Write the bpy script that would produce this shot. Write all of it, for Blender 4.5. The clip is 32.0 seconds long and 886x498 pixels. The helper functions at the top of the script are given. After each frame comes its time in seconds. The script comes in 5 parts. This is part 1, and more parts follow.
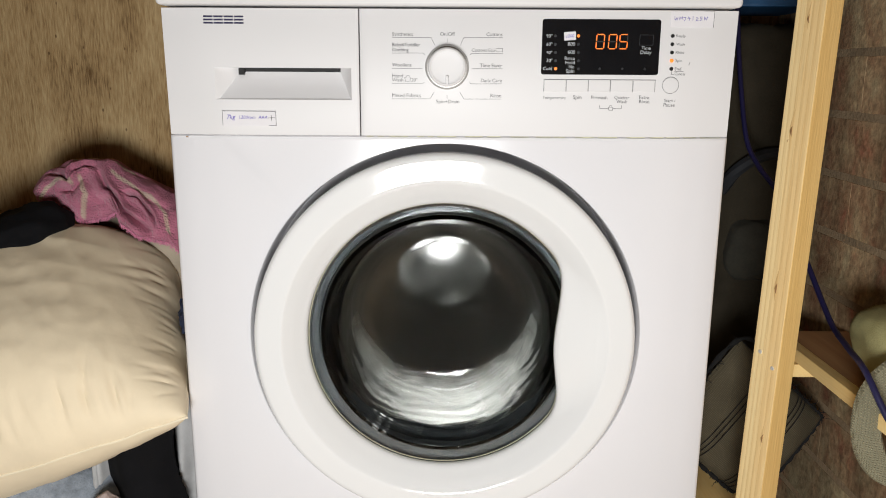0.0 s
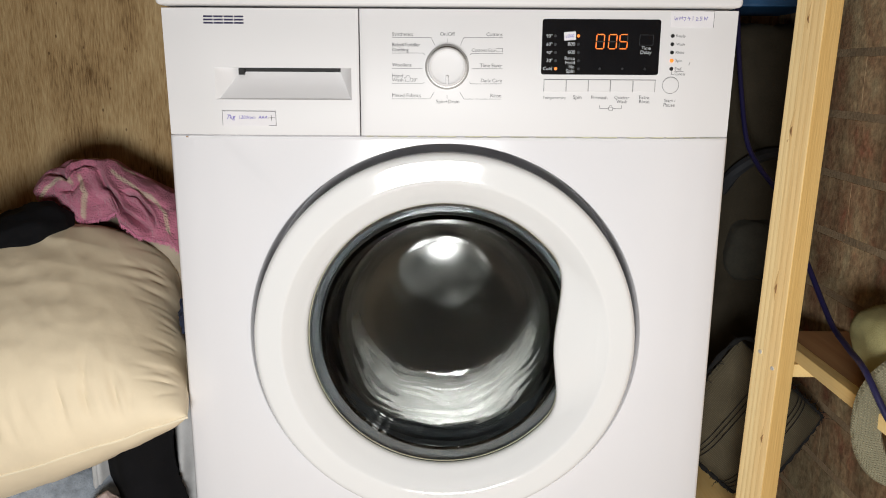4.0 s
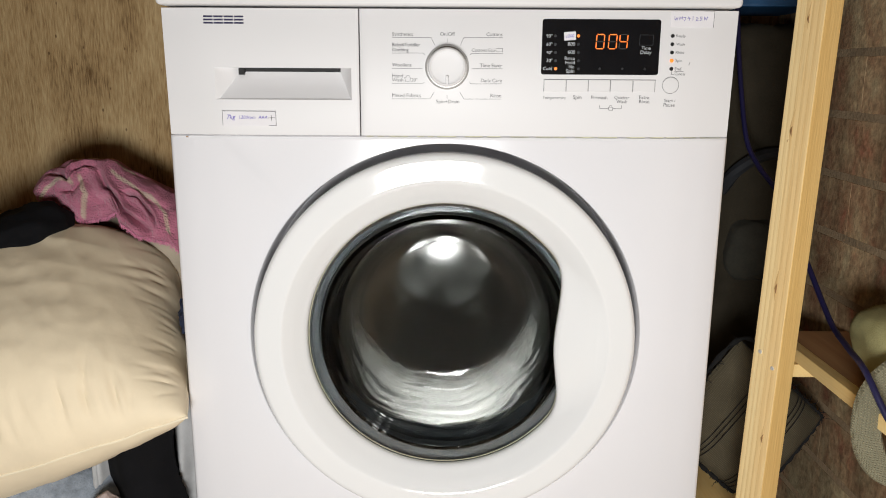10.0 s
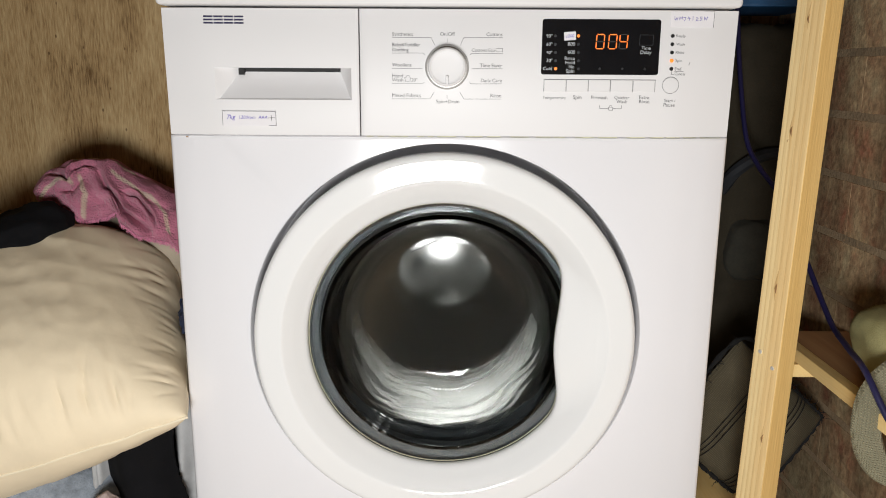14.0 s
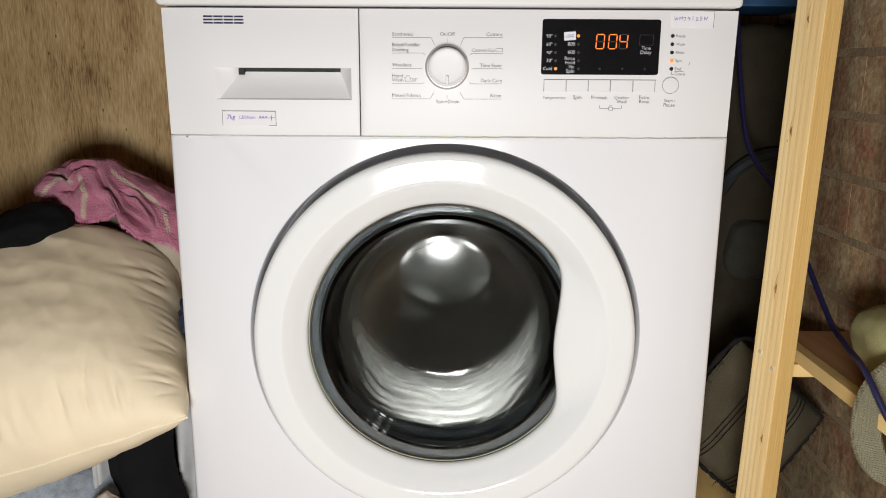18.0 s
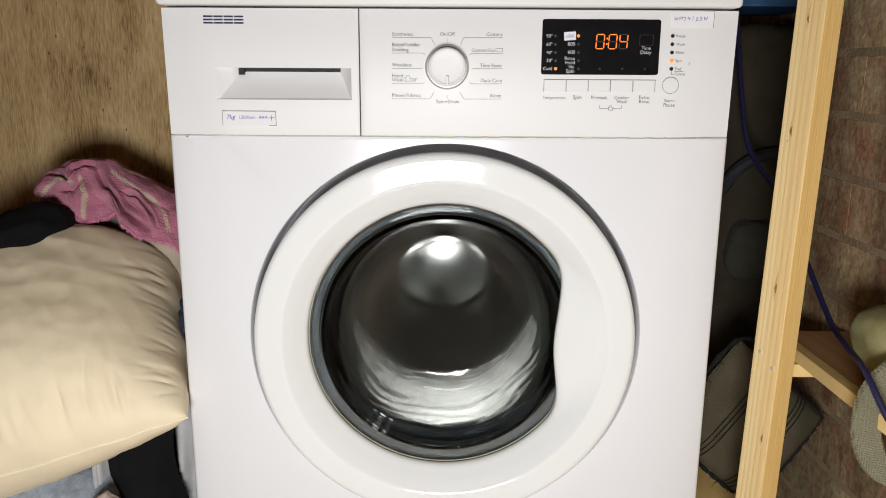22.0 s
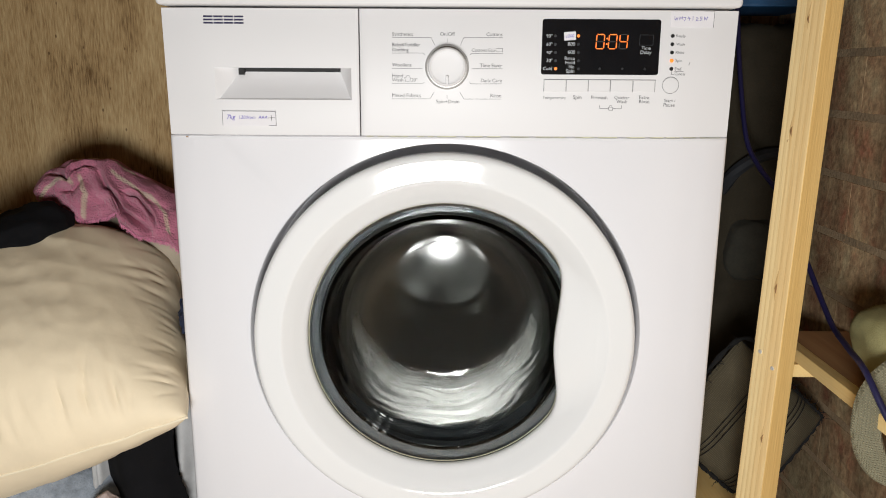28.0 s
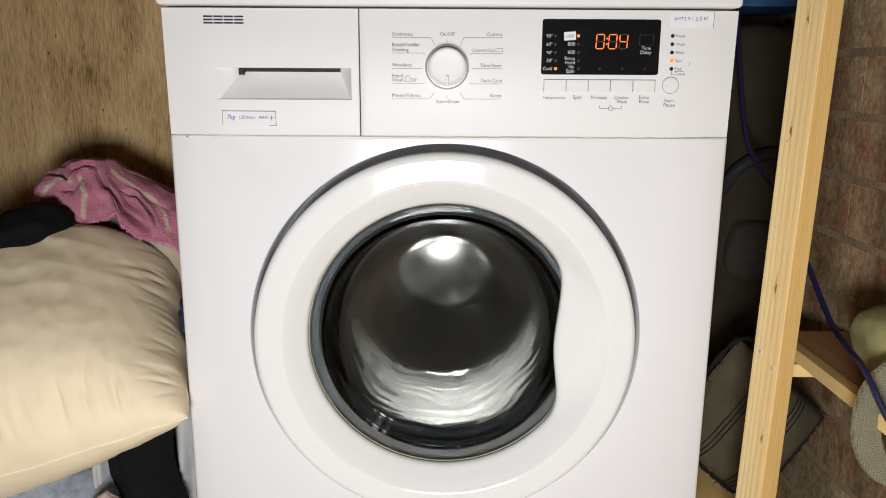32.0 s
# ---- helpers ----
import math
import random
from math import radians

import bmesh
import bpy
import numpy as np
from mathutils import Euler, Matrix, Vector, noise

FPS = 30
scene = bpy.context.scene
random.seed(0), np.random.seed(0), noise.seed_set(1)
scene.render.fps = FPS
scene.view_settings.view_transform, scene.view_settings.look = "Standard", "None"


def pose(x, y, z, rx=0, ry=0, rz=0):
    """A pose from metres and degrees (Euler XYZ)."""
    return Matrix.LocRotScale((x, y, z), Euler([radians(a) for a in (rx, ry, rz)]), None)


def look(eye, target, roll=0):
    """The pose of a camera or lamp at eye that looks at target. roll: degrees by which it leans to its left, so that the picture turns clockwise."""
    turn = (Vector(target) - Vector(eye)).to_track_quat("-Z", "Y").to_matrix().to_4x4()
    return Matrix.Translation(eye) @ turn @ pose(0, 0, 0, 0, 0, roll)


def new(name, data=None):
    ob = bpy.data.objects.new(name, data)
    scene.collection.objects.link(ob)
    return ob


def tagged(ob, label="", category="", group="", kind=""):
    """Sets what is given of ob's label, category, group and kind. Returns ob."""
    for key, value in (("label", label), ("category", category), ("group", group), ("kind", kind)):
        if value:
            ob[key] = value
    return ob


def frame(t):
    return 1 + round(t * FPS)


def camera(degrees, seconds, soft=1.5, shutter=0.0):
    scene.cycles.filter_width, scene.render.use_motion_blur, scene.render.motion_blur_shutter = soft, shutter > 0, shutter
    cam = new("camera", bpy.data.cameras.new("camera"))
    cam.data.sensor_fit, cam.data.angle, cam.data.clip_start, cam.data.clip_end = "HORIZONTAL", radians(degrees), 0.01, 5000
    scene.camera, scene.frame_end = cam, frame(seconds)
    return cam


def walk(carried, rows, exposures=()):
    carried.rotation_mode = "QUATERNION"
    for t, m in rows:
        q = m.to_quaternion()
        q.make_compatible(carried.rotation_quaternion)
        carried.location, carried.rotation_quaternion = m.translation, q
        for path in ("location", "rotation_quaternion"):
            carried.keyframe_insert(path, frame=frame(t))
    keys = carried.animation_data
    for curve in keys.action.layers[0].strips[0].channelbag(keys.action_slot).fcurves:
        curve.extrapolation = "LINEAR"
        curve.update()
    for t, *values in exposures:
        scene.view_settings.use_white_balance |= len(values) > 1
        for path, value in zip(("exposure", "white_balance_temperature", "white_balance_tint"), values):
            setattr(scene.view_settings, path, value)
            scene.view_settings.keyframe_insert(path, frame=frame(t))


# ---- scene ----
cam = camera(60.0, 32.0, soft=1.0, shutter=0.3)
EYE = (-0.0061, -0.8223, 0.7402)
AIM = (-0.0056, 0.1529, 0.5190)
walk(cam, [(0.0, look(EYE, AIM, 0.342)), (32.0, look(EYE, AIM, 0.342))])

# ---- world and light ----
world = bpy.data.worlds.new("dim_room_air")
world.use_nodes = True
world.node_tree.nodes["Background"].inputs["Color"].default_value = (1.0, 0.72, 0.48, 1)
world.node_tree.nodes["Background"].inputs["Strength"].default_value = 0.02
scene.world = world

LAMP = new("work_light", bpy.data.lights.new("work_light", "AREA"))
LAMP.data.shape, LAMP.data.size, LAMP.data.size_y = "RECTANGLE", 0.245, 0.215
LAMP.data.energy, LAMP.data.color = 12.9, (0.985, 0.99, 0.98)
LAMP.matrix_world = look((-0.042, -1.08, 0.508), (0.0, 0.0, 0.50))
scene.view_settings.exposure = 0.0


# ---- materials ----
def nodes_of(name):
    m = bpy.data.materials.new(name)
    m.use_nodes = True
    nt = m.node_tree
    return m, nt, nt.nodes["Principled BSDF"]


def surface(name, base, rough=0.5, metal=0.0, var=0.08, scale=25.0, bump=0.0, grain=300.0, spec=0.5,
            stretch=(1, 1, 1), second=None, rough_var=0.1, coat=0.0):
    """A surface whose colour wanders at two scales and whose relief is a fine grain."""
    m, nt, bsdf = nodes_of(name)
    co = nt.nodes.new("ShaderNodeTexCoord")
    mp = nt.nodes.new("ShaderNodeMapping")
    mp.inputs["Scale"].default_value = stretch
    nt.links.new(co.outputs["Object"], mp.inputs["Vector"])
    big = nt.nodes.new("ShaderNodeTexNoise")
    big.inputs["Scale"].default_value, big.inputs["Detail"].default_value = scale, 6
    small = nt.nodes.new("ShaderNodeTexNoise")
    small.inputs["Scale"].default_value, small.inputs["Detail"].default_value = grain, 4
    for n in (big, small):
        nt.links.new(mp.outputs["Vector"], n.inputs["Vector"])
    both = nt.nodes.new("ShaderNodeMath")
    both.operation = "MULTIPLY_ADD"
    both.inputs[1].default_value = 0.35
    nt.links.new(small.outputs["Fac"], both.inputs[0])
    nt.links.new(big.outputs["Fac"], both.inputs[2])
    ramp = nt.nodes.new("ShaderNodeValToRGB")
    ramp.color_ramp.elements[0].position, ramp.color_ramp.elements[1].position = 0.42, 0.92
    low = second or [c * (1 - var) for c in base]
    high = [min(1, c * (1 + var)) for c in base]
    ramp.color_ramp.elements[0].color, ramp.color_ramp.elements[1].color = (*low, 1), (*high, 1)
    nt.links.new(both.outputs[0], ramp.inputs["Fac"])
    nt.links.new(ramp.outputs["Color"], bsdf.inputs["Base Color"])
    wear = nt.nodes.new("ShaderNodeMapRange")
    wear.inputs["To Min"].default_value = max(0.02, rough * (1 - rough_var))
    wear.inputs["To Max"].default_value = min(1, rough * (1 + rough_var))
    nt.links.new(big.outputs["Fac"], wear.inputs["Value"])
    nt.links.new(wear.outputs["Result"], bsdf.inputs["Roughness"])
    bsdf.inputs["Metallic"].default_value = metal
    bsdf.inputs["Specular IOR Level"].default_value = spec
    bsdf.inputs["Coat Weight"].default_value = coat
    if bump:
        b = nt.nodes.new("ShaderNodeBump")
        b.inputs["Strength"].default_value, b.inputs["Distance"].default_value = 1.0, bump
        nt.links.new(small.outputs["Fac"], b.inputs["Height"])
        nt.links.new(b.outputs["Normal"], bsdf.inputs["Normal"])
    return m


def woven(name, light, dark, threads, depth, rough=0.9, axes=("X", "Z"), wander=1.2):
    """Cloth with crossing threads, so many to the metre."""
    m, nt, bsdf = nodes_of(name)
    co = nt.nodes.new("ShaderNodeTexCoord")
    heights = []
    for axis in axes:
        w = nt.nodes.new("ShaderNodeTexWave")
        w.bands_direction = axis
        w.inputs["Scale"].default_value = threads * 0.314
        w.inputs["Distortion"].default_value, w.inputs["Detail"].default_value = wander, 2
        nt.links.new(co.outputs["Object"], w.inputs["Vector"])
        heights.append(w)
    mul = nt.nodes.new("ShaderNodeMath")
    mul.operation = "MULTIPLY"
    for k in (0, 1):
        nt.links.new(heights[k].outputs["Fac"], mul.inputs[k])
    n = nt.nodes.new("ShaderNodeTexNoise")
    n.inputs["Scale"].default_value, n.inputs["Detail"].default_value = 22, 5
    nt.links.new(co.outputs["Object"], n.inputs["Vector"])
    mix = nt.nodes.new("ShaderNodeMix")
    mix.data_type = "RGBA"
    mix.inputs["A"].default_value, mix.inputs["B"].default_value = (*dark, 1), (*light, 1)
    add = nt.nodes.new("ShaderNodeMath")
    add.operation = "MULTIPLY_ADD"
    add.inputs[1].default_value = 0.7
    nt.links.new(mul.outputs[0], add.inputs[0])
    sub = nt.nodes.new("ShaderNodeMath")
    sub.operation = "SUBTRACT"
    sub.inputs[1].default_value = 0.12
    nt.links.new(n.outputs["Fac"], sub.inputs[0])
    nt.links.new(sub.outputs[0], add.inputs[2])
    nt.links.new(add.outputs[0], mix.inputs["Factor"])
    nt.links.new(mix.outputs["Result"], bsdf.inputs["Base Color"])
    b = nt.nodes.new("ShaderNodeBump")
    b.inputs["Distance"].default_value = depth
    nt.links.new(mul.outputs[0], b.inputs["Height"])
    nt.links.new(b.outputs["Normal"], bsdf.inputs["Normal"])
    bsdf.inputs["Roughness"].default_value = rough
    bsdf.inputs["Specular IOR Level"].default_value = 0.2
    return m


def wood(name, pale, dark, rings, along="Z", rough=0.55, knots=0.0, fine=500.0, wander=3.0):
    """Sawn wood with grain that runs along one axis."""
    m, nt, bsdf = nodes_of(name)
    co = nt.nodes.new("ShaderNodeTexCoord")
    mp = nt.nodes.new("ShaderNodeMapping")
    mp.inputs["Scale"].default_value = {"Z": (1, 1, 0.06), "Y": (1, 0.06, 1), "X": (0.06, 1, 1)}[along]
    nt.links.new(co.outputs["Object"], mp.inputs["Vector"])
    w = nt.nodes.new("ShaderNodeTexNoise")
    w.inputs["Scale"].default_value, w.inputs["Detail"].default_value = rings, 2
    w.inputs["Distortion"].default_value = 0.6
    f = nt.nodes.new("ShaderNodeTexNoise")
    f.inputs["Scale"].default_value, f.inputs["Detail"].default_value = fine, 5
    for n in (w, f):
        nt.links.new(mp.outputs["Vector"], n.inputs["Vector"])
    saw = nt.nodes.new("ShaderNodeMath")
    saw.operation = "MULTIPLY"
    saw.inputs[1].default_value = wander * 6.0
    nt.links.new(w.outputs["Fac"], saw.inputs[0])
    ring = nt.nodes.new("ShaderNodeMath")
    ring.operation = "PINGPONG"
    ring.inputs[1].default_value = 1.0
    nt.links.new(saw.outputs[0], ring.inputs[0])
    s = nt.nodes.new("ShaderNodeMath")
    s.operation = "MULTIPLY_ADD"
    s.inputs[1].default_value = 0.45
    nt.links.new(ring.outputs[0], s.inputs[0])
    half = nt.nodes.new("ShaderNodeMath")
    half.operation = "MULTIPLY"
    half.inputs[1].default_value = 0.55
    nt.links.new(f.outputs["Fac"], half.inputs[0])
    nt.links.new(half.outputs[0], s.inputs[2])
    ramp = nt.nodes.new("ShaderNodeValToRGB")
    ramp.color_ramp.elements[0].position, ramp.color_ramp.elements[1].position = 0.15, 0.75
    ramp.color_ramp.elements[0].color, ramp.color_ramp.elements[1].color = (*pale, 1), (*dark, 1)
    nt.links.new(s.outputs[0], ramp.inputs["Fac"])
    out = ramp.outputs["Color"]
    if knots:
        v = nt.nodes.new("ShaderNodeTexVoronoi")
        v.inputs["Scale"].default_value = knots
        km = nt.nodes.new("ShaderNodeMapping")
        km.inputs["Scale"].default_value = {"Z": (1, 1, 0.45), "Y": (1, 0.45, 1), "X": (0.45, 1, 1)}[along]
        nt.links.new(co.outputs["Object"], km.inputs["Vector"])
        nt.links.new(km.outputs["Vector"], v.inputs["Vector"])
        kr = nt.nodes.new("ShaderNodeMapRange")
        kr.inputs["From Min"].default_value, kr.inputs["From Max"].default_value = 0.03, 0.09
        kr.inputs["To Min"].default_value, kr.inputs["To Max"].default_value = 1.0, 0.0
        nt.links.new(v.outputs["Distance"], kr.inputs["Value"])
        mix = nt.nodes.new("ShaderNodeMix")
        mix.data_type = "RGBA"
        mix.inputs["B"].default_value = (dark[0] * 0.25, dark[1] * 0.2, dark[2] * 0.2, 1)
        nt.links.new(kr.outputs["Result"], mix.inputs["Factor"])
        nt.links.new(out, mix.inputs["A"])
        out = mix.outputs["Result"]
    nt.links.new(out, bsdf.inputs["Base Color"])
    b = nt.nodes.new("ShaderNodeBump")
    b.inputs["Distance"].default_value = 0.0006
    nt.links.new(f.outputs["Fac"], b.inputs["Height"])
    nt.links.new(b.outputs["Normal"], bsdf.inputs["Normal"])
    bsdf.inputs["Roughness"].default_value = rough
    bsdf.inputs["Specular IOR Level"].default_value = 0.25
    return m


def glow(name, colour, strength):
    m, nt, bsdf = nodes_of(name)
    bsdf.inputs["Base Color"].default_value = (*[c * 0.5 for c in colour], 1)
    bsdf.inputs["Emission Color"].default_value = (*colour, 1)
    bsdf.inputs["Emission Strength"].default_value = strength
    return m


ENAMEL = surface("white_enamel", (0.755, 0.748, 0.768), 0.13, var=0.012, scale=6, spec=0.45)
PLASTIC = surface("white_plastic", (0.735, 0.725, 0.728), 0.45, var=0.012, scale=9, bump=0.00002, grain=900, spec=0.3)
DOOR_PLASTIC = surface("glossy_white_plastic", (0.77, 0.77, 0.765), 0.06, var=0.01, scale=9, spec=0.65)
GAP = surface("shadow_gap_black", (0.015, 0.015, 0.015), 0.8, var=0.2)
SCREEN = surface("black_acrylic", (0.008, 0.008, 0.009), 0.12, var=0.2, scale=40)
GREY_INK = surface("grey_print", (0.085, 0.085, 0.09), 0.6, var=0.1)
PALE_INK = surface("pale_print", (0.50, 0.51, 0.52), 0.6, var=0.1)
BOLD_INK = surface("dark_grey_print", (0.045, 0.045, 0.05), 0.6, var=0.1)
NAVY_INK = surface("navy_print", (0.018, 0.014, 0.06), 0.5, var=0.1)
PEN_INK = surface("violet_pen_ink", (0.10, 0.07, 0.42), 0.7, var=0.2, scale=400)
PAPER = surface("white_paper", (0.76, 0.74, 0.76), 0.8, var=0.03, scale=60, bump=0.00003, grain=700)
LED_OFF = surface("dark_lens", (0.013, 0.013, 0.014), 0.3, var=0.2)
GHOST = surface("unlit_segment", (0.013, 0.010, 0.008), 0.4, var=0.1)
LED_ON = glow("amber_lens", (1.0, 0.24, 0.015), 0.95)
SEGMENT = glow("orange_segment", (1.0, 0.19, 0.012), 1.05)
RUBBER = surface("grey_rubber", (0.021, 0.025, 0.027), 0.58, var=0.2, scale=30, bump=0.00005, grain=400, spec=0.16)
SEAL_LINE = surface("yellowed_seal", (0.46, 0.44, 0.32), 0.4, var=0.2, scale=60)
STEEL = surface("spun_stainless_steel", (0.90, 0.90, 0.86), 0.27, metal=1.0, var=0.06, scale=12, rough_var=0.25)
CHROME = surface("zinc_screw", (0.85, 0.85, 0.83), 0.4, metal=0.6, var=0.1, scale=300)
GRIME = surface("yellow_green_grime", (0.52, 0.51, 0.34), 0.7, var=0.4, scale=120)
HAIR = surface("dark_thread", (0.02, 0.017, 0.015), 0.8, var=0.2)
DROP = surface("dried_splash", (0.5, 0.5, 0.5), 0.3, var=0.3, scale=200)

BACK_STEEL, bnt, bb = nodes_of("darkened_back_steel")
bb.inputs["Metallic"].default_value = 1.0
bn = bnt.nodes.new("ShaderNodeTexNoise")
bn.inputs["Scale"].default_value, bn.inputs["Detail"].default_value = 14, 3
bco = bnt.nodes.new("ShaderNodeTexCoord")
bnt.links.new(bco.outputs["Object"], bn.inputs["Vector"])
# Dark room's reflection put into the colour, far below the drum wall's steel.
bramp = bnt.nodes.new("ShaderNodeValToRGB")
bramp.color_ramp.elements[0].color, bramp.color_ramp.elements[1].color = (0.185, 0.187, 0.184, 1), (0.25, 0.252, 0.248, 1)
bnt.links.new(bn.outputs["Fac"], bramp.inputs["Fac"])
sheen = bnt.nodes.new("ShaderNodeBsdfGlossy")
sheen.distribution = "BECKMANN"
sheen.inputs["Roughness"].default_value = 0.29
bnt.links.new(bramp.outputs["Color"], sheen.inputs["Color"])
haze = bnt.nodes.new("ShaderNodeBsdfGlossy")
haze.distribution = "GGX"
haze.inputs["Roughness"].default_value = 0.42
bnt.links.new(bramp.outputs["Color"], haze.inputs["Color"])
both = bnt.nodes.new("ShaderNodeMixShader")
both.inputs["Fac"].default_value = 0.03
bnt.links.new(sheen.outputs["BSDF"], both.inputs[1])
bnt.links.new(haze.outputs["BSDF"], both.inputs[2])
bnt.links.new(both.outputs["Shader"], bnt.nodes["Material Output"].inputs["Surface"])
bnt.nodes.remove(bb)

GLASS, gnt, gb = nodes_of("door_glass")
gb.inputs["Base Color"].default_value = (0.97, 0.985, 0.975, 1)
gb.inputs["Transmission Weight"].default_value = 1.0
gb.inputs["Roughness"].default_value = 0.0
gb.inputs["IOR"].default_value = 1.48


def plywood_material():
    """Rotary-cut veneer: upright fibres, brown blotches and small dark specks."""
    m, nt, bsdf = nodes_of("weathered_plywood")
    co = nt.nodes.new("ShaderNodeTexCoord")

    def spread(scale, stretch, detail, distortion=0.0):
        mp = nt.nodes.new("ShaderNodeMapping")
        mp.inputs["Scale"].default_value = stretch
        nt.links.new(co.outputs["Object"], mp.inputs["Vector"])
        n = nt.nodes.new("ShaderNodeTexNoise")
        n.inputs["Scale"].default_value, n.inputs["Detail"].default_value = scale, detail
        n.inputs["Distortion"].default_value = distortion
        nt.links.new(mp.outputs["Vector"], n.inputs["Vector"])
        return n, mp
    fibre, _ = spread(420, (1, 1, 0.13), 4)
    streak, _ = spread(38, (1, 1, 0.10), 5, 0.4)
    blotch, _ = spread(9, (1, 1, 0.5), 5, 0.8)
    parts = [(fibre, 0.56), (streak, 0.36), (blotch, 0.55)]
    total = None
    for n, k in parts:
        mul = nt.nodes.new("ShaderNodeMath")
        mul.operation = "MULTIPLY_ADD"
        mul.inputs[1].default_value = k
        nt.links.new(n.outputs["Fac"], mul.inputs[0])
        if total is None:
            mul.inputs[2].default_value = 0.0
        else:
            nt.links.new(total, mul.inputs[2])
        total = mul.outputs[0]
    ramp = nt.nodes.new("ShaderNodeValToRGB")
    e = ramp.color_ramp.elements
    e[0].position, e[0].color = 0.52, (0.15, 0.085, 0.035, 1)
    e[1].position, e[1].color = 0.92, (0.56, 0.41, 0.215, 1)
    mid = e.new(0.70)
    mid.color = (0.395, 0.262, 0.122, 1)
    nt.links.new(total, ramp.inputs["Fac"])
    v = nt.nodes.new("ShaderNodeTexVoronoi")
    v.inputs["Scale"].default_value = 58
    vm = nt.nodes.new("ShaderNodeMapping")
    vm.inputs["Scale"].default_value = (1, 1, 0.55)
    nt.links.new(co.outputs["Object"], vm.inputs["Vector"])
    nt.links.new(vm.outputs["Vector"], v.inputs["Vector"])
    dot = nt.nodes.new("ShaderNodeMapRange")
    dot.inputs["From Min"].default_value, dot.inputs["From Max"].default_value = 0.05, 0.11
    dot.inputs["To Min"].default_value, dot.inputs["To Max"].default_value = 0.75, 0.0
    nt.links.new(v.outputs["Distance"], dot.inputs["Value"])
    mix = nt.nodes.new("ShaderNodeMix")
    mix.data_type = "RGBA"
    mix.inputs["B"].default_value = (0.07, 0.03, 0.012, 1)
    nt.links.new(dot.outputs["Result"], mix.inputs["Factor"])
    nt.links.new(ramp.outputs["Color"], mix.inputs["A"])
    nt.links.new(mix.outputs["Result"], bsdf.inputs["Base Color"])
    b = nt.nodes.new("ShaderNodeBump")
    b.inputs["Distance"].default_value = 0.0008
    nt.links.new(fibre.outputs["Fac"], b.inputs["Height"])
    nt.links.new(b.outputs["Normal"], bsdf.inputs["Normal"])
    bsdf.inputs["Roughness"].default_value = 0.75
    bsdf.inputs["Specular IOR Level"].default_value = 0.2
    return m


def growth_rings(m):
    """Narrow brown latewood lines that wander along a board and bow into arches."""
    nt = m.node_tree
    bsdf = nt.nodes["Principled BSDF"]
    before = bsdf.inputs["Base Color"].links[0].from_socket
    co = nt.nodes.new("ShaderNodeTexCoord")
    mp = nt.nodes.new("ShaderNodeMapping")
    mp.inputs["Scale"].default_value = (1, 1, 0.045)
    nt.links.new(co.outputs["Object"], mp.inputs["Vector"])
    w = nt.nodes.new("ShaderNodeTexWave")
    w.bands_direction, w.wave_profile = "Y", "SAW"
    w.inputs["Scale"].default_value, w.inputs["Distortion"].default_value = 40.0, 9.0
    w.inputs["Detail"].default_value, w.inputs["Detail Scale"].default_value = 1.5, 0.55
    nt.links.new(mp.outputs["Vector"], w.inputs["Vector"])
    line = nt.nodes.new("ShaderNodeMapRange")
    line.inputs["From Min"].default_value, line.inputs["From Max"].default_value = 0.45, 1.0
    line.inputs["To Min"].default_value, line.inputs["To Max"].default_value = 0.0, 0.42
    nt.links.new(w.outputs["Fac"], line.inputs["Value"])
    mix = nt.nodes.new("ShaderNodeMix")
    mix.data_type = "RGBA"
    mix.inputs["B"].default_value = (0.58, 0.34, 0.12, 1)
    nt.links.new(line.outputs["Result"], mix.inputs["Factor"])
    nt.links.new(before, mix.inputs["A"])
    nt.links.new(mix.outputs["Result"], bsdf.inputs["Base Color"])
    return m


PLY = plywood_material()
PINE = growth_rings(wood("planed_pine", (0.96, 0.76, 0.41), (0.86, 0.61, 0.29), 12.0, "Z", 0.5, fine=300, wander=1.6))
PINE_EDGE = wood("pine_quarter_grain", (0.95, 0.68, 0.29), (0.80, 0.52, 0.19), 10.0, "Z", 0.5, fine=300, wander=1.0)
PINE_LONG = wood("pine_batten", (0.98, 0.74, 0.34), (0.90, 0.61, 0.24), 9.0, "Y", 0.5, fine=300, wander=2.0)
BOARD = wood("reddish_board", (0.64, 0.37, 0.185), (0.46, 0.245, 0.115), 9.0, "Y", 0.6, fine=200, wander=1.5)
KNOT_STAIN = wood("stained_pine", (0.84, 0.60, 0.29), (0.70, 0.46, 0.20), 40.0, "Z", 0.55, fine=400, wander=2.0)
KNOT = surface("pine_knot", (0.30, 0.16, 0.06), 0.6, var=0.35, scale=200)

CREAM = surface("cream_satin_cotton", (0.785, 0.668, 0.480), 0.70, var=0.05, scale=14, bump=0.0005, grain=60, spec=0.3)
# Also the tone of the pillow's shaded top, put in as colour.
GREY_BEIGE = surface("grey_beige_cotton", (0.40, 0.335, 0.25), 0.8, var=0.1, scale=20, bump=0.0004, grain=90)
CREAM_EDGE = surface("cream_piping", (0.80, 0.70, 0.52), 0.7, var=0.05, scale=80)
BLACK_CLOTH = surface("black_knit", (0.005, 0.005, 0.006), 0.95, var=0.3, scale=40, bump=0.0004, grain=800, spec=0.15)
GREY_CLOTH = surface("grey_marl_cloth", (0.20, 0.19, 0.17), 0.95, var=0.2, scale=30, bump=0.0004, grain=700, spec=0.2)
JERSEY = surface("blue_grey_fleece", (0.24, 0.27, 0.31), 0.95, var=0.3, scale=90, bump=0.0012, grain=420, spec=0.15)
